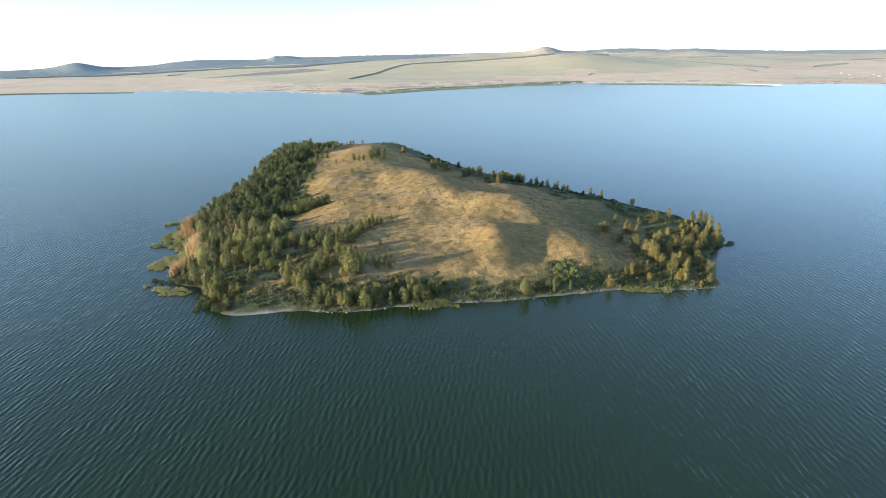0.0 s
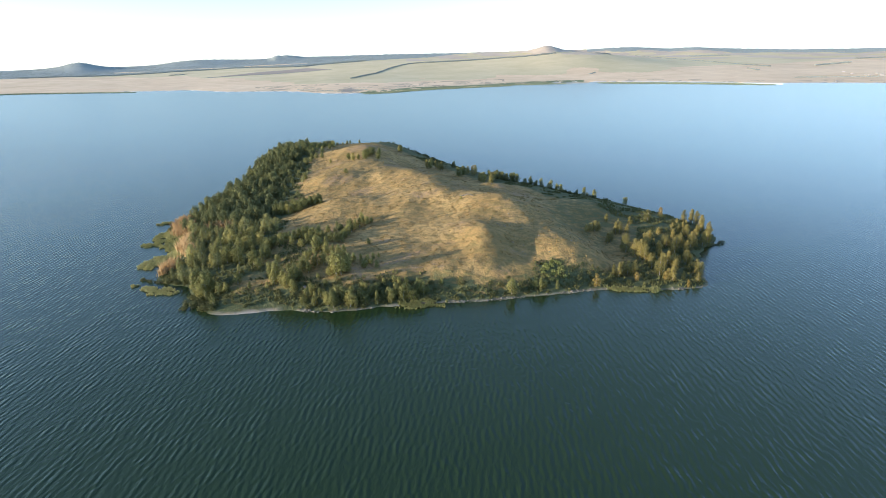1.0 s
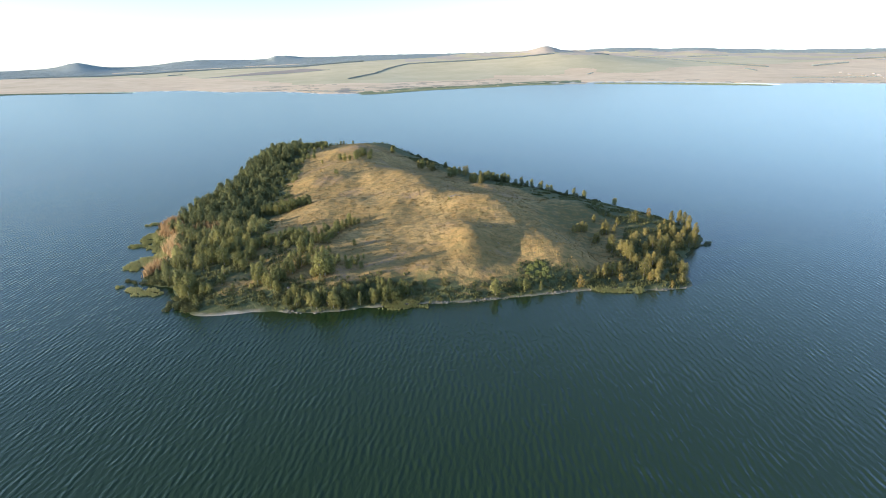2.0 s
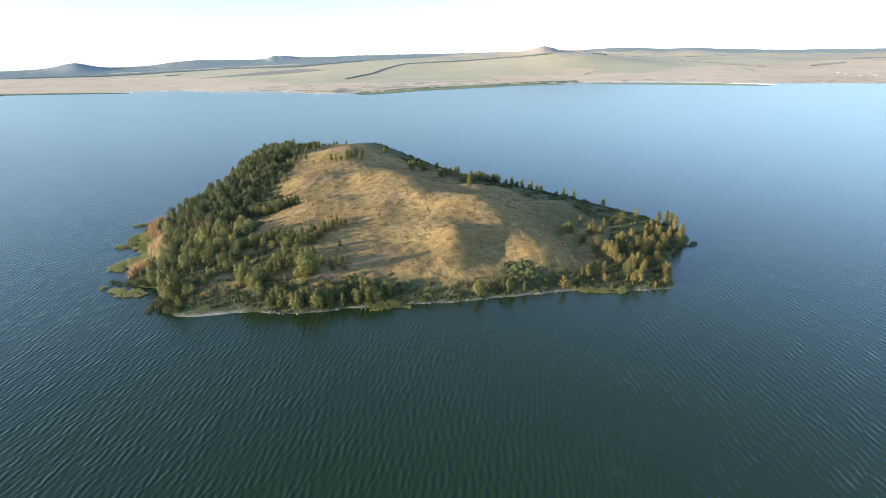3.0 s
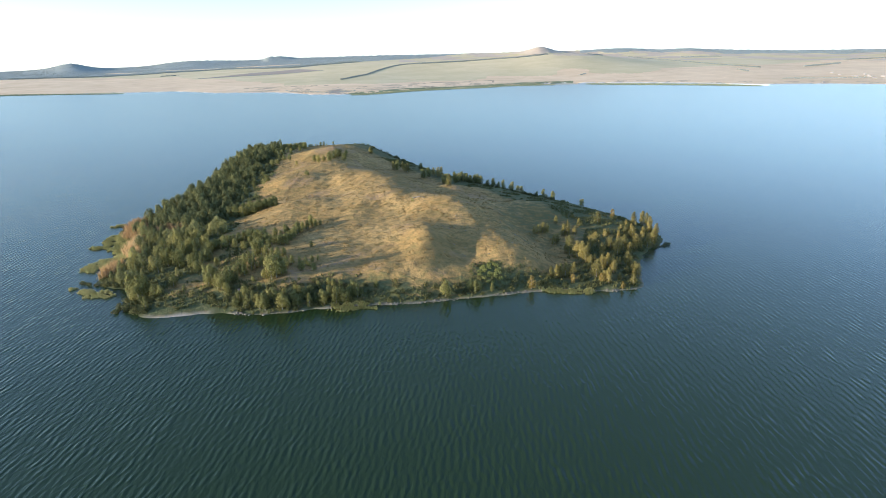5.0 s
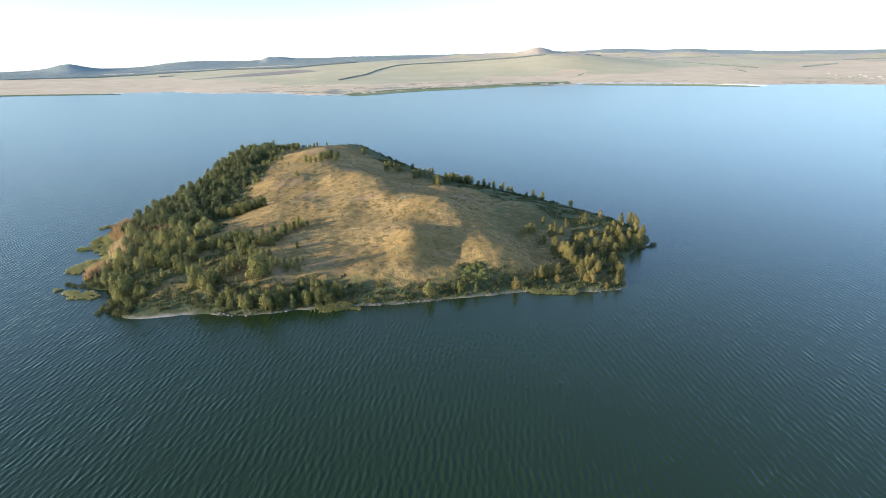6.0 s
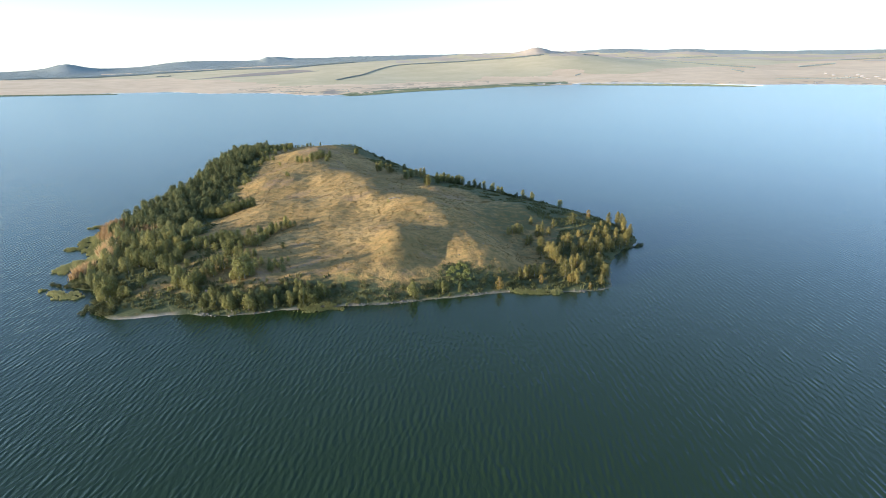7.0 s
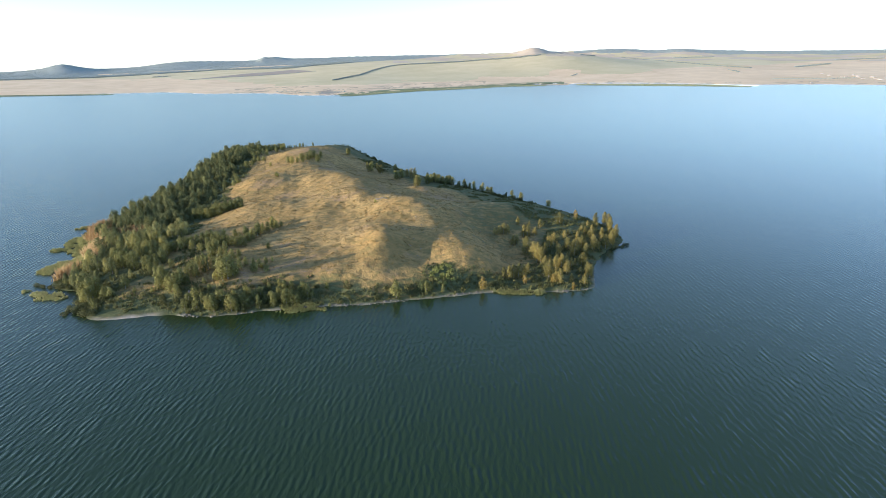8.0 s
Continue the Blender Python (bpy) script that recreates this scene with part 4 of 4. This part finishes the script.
def clumps(name, spots, tall, seed, label, mat=None):
    """Far trees as small many-sided crowns, as one object."""
    rng = np.random.RandomState(seed)
    a, r = spots[:, 0], spots[:, 1]
    x, y, z = r * np.sin(np.radians(a)), r * np.cos(np.radians(a)), np.maximum(mainland_height(r, a), 0.2)
    shape = np.array([(0, 0, 0), (0.55, 0.1, 0.35), (0.1, 0.5, 0.42), (-0.5, 0.15, 0.3), (-0.1, -0.52, 0.4), (0.3, 0.25, 0.75), (-0.28, -0.2, 0.8), (0, 0, 1.0)])
    tri = np.array([(0, 1, 2), (0, 2, 3), (0, 3, 4), (0, 4, 1), (1, 5, 2), (2, 5, 6), (2, 6, 3), (3, 6, 4), (4, 6, 5), (4, 5, 1), (5, 7, 6), (6, 7, 5)])
    n = len(a)
    h = tall * rng.uniform(0.6, 1.3, n)
    t = rng.uniform(0, 6.28, n)
    c, s = np.cos(t), np.sin(t)
    sx, sy, sz = shape[:, 0], shape[:, 1], shape[:, 2]
    wide = h * rng.uniform(0.9, 1.4, n)
    vx = x[:, None] + wide[:, None] * (c[:, None] * sx - s[:, None] * sy)
    vy = y[:, None] + wide[:, None] * (s[:, None] * sx + c[:, None] * sy)
    vz = z[:, None] - 0.3 + h[:, None] * sz
    v = np.stack([vx, vy, vz], -1).reshape(-1, 3)
    f = (np.arange(n)[:, None, None] * 8 + tri).reshape(-1, 3)
    tagged(new(name, mesh_of(name, v, f, [mat or HAZED_LEAF])), label, "trees", kind="stuff")


def belt(corners, wide, count, seed):
    """Spots along a line of bearings and distances."""
    rng = np.random.RandomState(seed)
    u = np.sort(rng.uniform(0, len(corners) - 1, count))
    a = np.interp(u, range(len(corners)), [c[0] for c in corners])
    r = np.interp(u, range(len(corners)), [c[1] for c in corners]) + rng.normal(size=count) * wide
    return np.stack([a + rng.normal(size=count) * 0.05, r], 1)


def build_far_trees():
    belts = [([(-11.7, 2211), (-9, 2480), (-7.6, 2775), (-5.7, 3060), (-4.2, 3100)], 10, 380, 6), ([(-17.1, 3602), (-13, 3829), (-10.2, 3996)], 25, 420, 8), ([(-4.2, 3060), (0.1, 3090), (5.8, 3110), (9.0, 3170)], 12, 620, 8),
             ([(12.8, 3230), (14.2, 3300)], 12, 60, 7), ([(16.5, 4080), (21.8, 3365), (26.1, 3011), (28, 2928)], 10, 420, 6), ([(26.3, 2740), (27.2, 2633)], 8, 50, 5), ([(21.3, 4035), (24.6, 4116)], 25, 150, 7)]
    more = [([(31.3, 3114), (33.6, 3398)], 26, 130, 7), ([(33.9, 3766), (37.0, 3939)], 14, 150, 7), ([(-39.8, 3620), (-33.9, 3575), (-29.6, 3620), (-22.8, 3820), (-19.7, 3680), (-16, 3585)], 18, 900, 7), ([(-28.5, 3250), (-27.2, 3300)], 8, 14, 6),
             ([(-25.5, 2800), (-19.6, 2805), (-13.6, 2945)], 4, 110, 3.5), ([(-17, 1690), (-13, 1545), (-10, 1590)], 20, 60, 2.5), ([(30, 2200), (36, 2320)], 26, 60, 4), ([(12.5, 2300), (13.0, 2370)], 10, 14, 4)]
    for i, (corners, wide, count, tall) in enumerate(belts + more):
        clumps("tree_belt", belt(corners, wide * 0.55, count * 4, 200 + i), tall * 0.7, 230 + i, "far belt of haze-tinted trees between the fields")
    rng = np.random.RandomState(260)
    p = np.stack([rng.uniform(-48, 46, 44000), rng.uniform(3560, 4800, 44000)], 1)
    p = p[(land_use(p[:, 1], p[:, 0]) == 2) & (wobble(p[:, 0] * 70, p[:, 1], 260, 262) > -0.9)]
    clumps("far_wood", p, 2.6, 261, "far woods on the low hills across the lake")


def spit(corners, high, seed, label):
    """A low reed-grown bank off the far shore."""
    rng = np.random.RandomState(seed)
    c = rounded([far_spot(*q)[:2] for q in corners], 2)
    p = scatter(c[:, 0].min(), c[:, 0].max(), c[:, 1].min(), c[:, 1].max(), 2.8, seed)
    p = p[(inland(p[:, 0], p[:, 1], c) > 0) & (wobble(p[:, 0], p[:, 1] * 2, 70, seed) > -0.8)]
    r, a = np.hypot(p[:, 0], p[:, 1]), np.degrees(np.arctan2(p[:, 0], p[:, 1]))
    n = len(p)
    h, t = high * rng.uniform(0.7, 1.6, n), rng.uniform(0, 6.28, n)
    corner = np.array([(0, 0, -0.2), (2.6, 0.5, 0.05), (-1.4, 2.3, 0.05), (-1.5, -2.2, 0.05), (0.3, 0.1, 1.0)])
    x = p[:, 0, None] + np.cos(t)[:, None] * corner[:, 0] - np.sin(t)[:, None] * corner[:, 1]
    y = p[:, 1, None] + np.sin(t)[:, None] * corner[:, 0] + np.cos(t)[:, None] * corner[:, 1]
    v = np.stack([x, y, h[:, None] * corner[:, 2]], -1).reshape(-1, 3)
    f = (np.arange(n)[:, None, None] * 5 + np.array([(1, 2, 4), (2, 3, 4), (3, 1, 4)])).reshape(-1, 3)
    tagged(new("reed_spit", mesh_of("reed_spit", v, f, [FAR_REED])), label, "reeds", kind="stuff")


FAR_REED = leaf_material("far_reed", (0.13, 0.15, 0.08), (0.19, 0.21, 0.11), (0.27, 0.27, 0.15), 0.1)


def build_spits():
    text = "long low bank of green reeds off the far shore"
    spit([(12.9, 1880), (14, 1915), (21, 1905), (25, 1880), (29.0, 1812), (28.5, 1790), (21, 1835), (15, 1850)], 1.6, 300, text)
    spit([(4, 1745), (6.4, 1850), (10.4, 1850), (10.3, 1825), (6.4, 1790)], 1.4, 301, text)
    spit([(-45, 2165), (-40, 2150), (-36, 2030), (-31.3, 1915), (-31.6, 1890), (-36, 1985), (-40, 2090), (-45, 2110)], 1.5, 302, text)
    spit([(-11, 1430), (-8.5, 1422), (-4.5, 1545), (0.5, 1640), (5, 1725), (4.6, 1765), (0, 1690), (-5, 1600), (-9, 1460)], 1.3, 303, "green marsh along the far shore")


CALM = material("calm_water", 0.03)
CALM.node_tree.nodes["Principled BSDF"].inputs["Base Color"].default_value = (0.03, 0.04, 0.035, 1)
CALM.node_tree.nodes["Principled BSDF"].inputs["IOR"].default_value = 1.333


def lagoon(near_side, far_side):
    """Still water between a reed bank and the shore."""
    line = [far_spot(*q)[:2] for q in near_side] + [far_spot(*q)[:2] for q in reversed(far_side)]
    n = len(near_side)
    verts = [(x, y, 0.12) for x, y in line]
    faces = [(i, i + 1, 2 * n - 2 - i, 2 * n - 1 - i) for i in range(n - 1)]
    tagged(new("water", mesh_of("lagoon", verts, faces, [CALM])), "still bright water behind the reed bank", "lagoon", kind="structure")


HOUSE_WALL = speckled("whitewash", (0.26, 0.24, 0.21), (0.36, 0.34, 0.31), 0.5)
HOUSE_ROOF = speckled("grey_roof", (0.30, 0.27, 0.25), (0.42, 0.38, 0.35), 0.5)


def house(a, r, long, deep, tall, turn):
    x, y, z = far_spot(a, r)
    root = new("house")
    root.matrix_basis = pose(x, y, max(z, 0.3) - 0.5, 0, 0, turn)
    tagged(root, "small whitewashed house with a grey gable roof across the lake", "house", "houses of the far village")
    l, d = long / 2, deep / 2
    box = [(sx * l, sy * d, h) for h in (0, tall + 0.5) for sx, sy in ((-1, -1), (1, -1), (1, 1), (-1, 1))]
    wall = mesh_of("wall", box, [(0, 1, 5, 4), (1, 2, 6, 5), (2, 3, 7, 6), (3, 0, 4, 7), (4, 5, 6, 7)], [HOUSE_WALL])
    part("wall", wall, root)
    e, h = 0.5, tall + 0.52
    rf = [(-l - e, -d - e, h), (l + e, -d - e, h), (l + e, d + e, h), (-l - e, d + e, h), (-l - e, 0, h + deep * 0.38), (l + e, 0, h + deep * 0.38)]
    part("roof", mesh_of("roof", rf, [(0, 1, 5, 4), (2, 3, 4, 5), (1, 2, 5), (3, 0, 4), (0, 3, 2, 1)], [HOUSE_ROOF]), root, "grey gable roof")


def build_houses():
    rng = random.Random(310)
    for a, r in ((33.4, 2567), (34.0, 2451), (35.2, 2372), (35.6, 2485), (36.4, 2269), (36.9, 2373), (37.5, 2229), (34.9, 2400), (36.0, 2350), (37.9, 2300), (35.9, 2420), (37.2, 2270)):
        house(a, r, rng.uniform(6, 12), rng.uniform(4, 6), rng.uniform(1.6, 2.2), rng.uniform(-30, 30) - a)
    house(33.1, 2010, 6, 4, 2.0, 10)


build_far_trees()
lagoon([(23.5, 1895), (26, 1868), (29.3, 1815)], [(23.5, 1960), (26, 1935), (29.3, 1895)])
lagoon([(5.2, 1800), (8, 1865), (12.5, 1880)], [(5.2, 1815), (8, 1900), (12.5, 1955)])
lagoon([(-37, 2062), (-34, 1995), (-31.2, 1920)], [(-37, 2082), (-34, 2035), (-31.2, 1960)])
lagoon([(-5.6, 1530), (-4.6, 1560), (-3.2, 1590)], [(-5.6, 1545), (-4.6, 1590), (-3.2, 1605)])
build_spits()
build_houses()
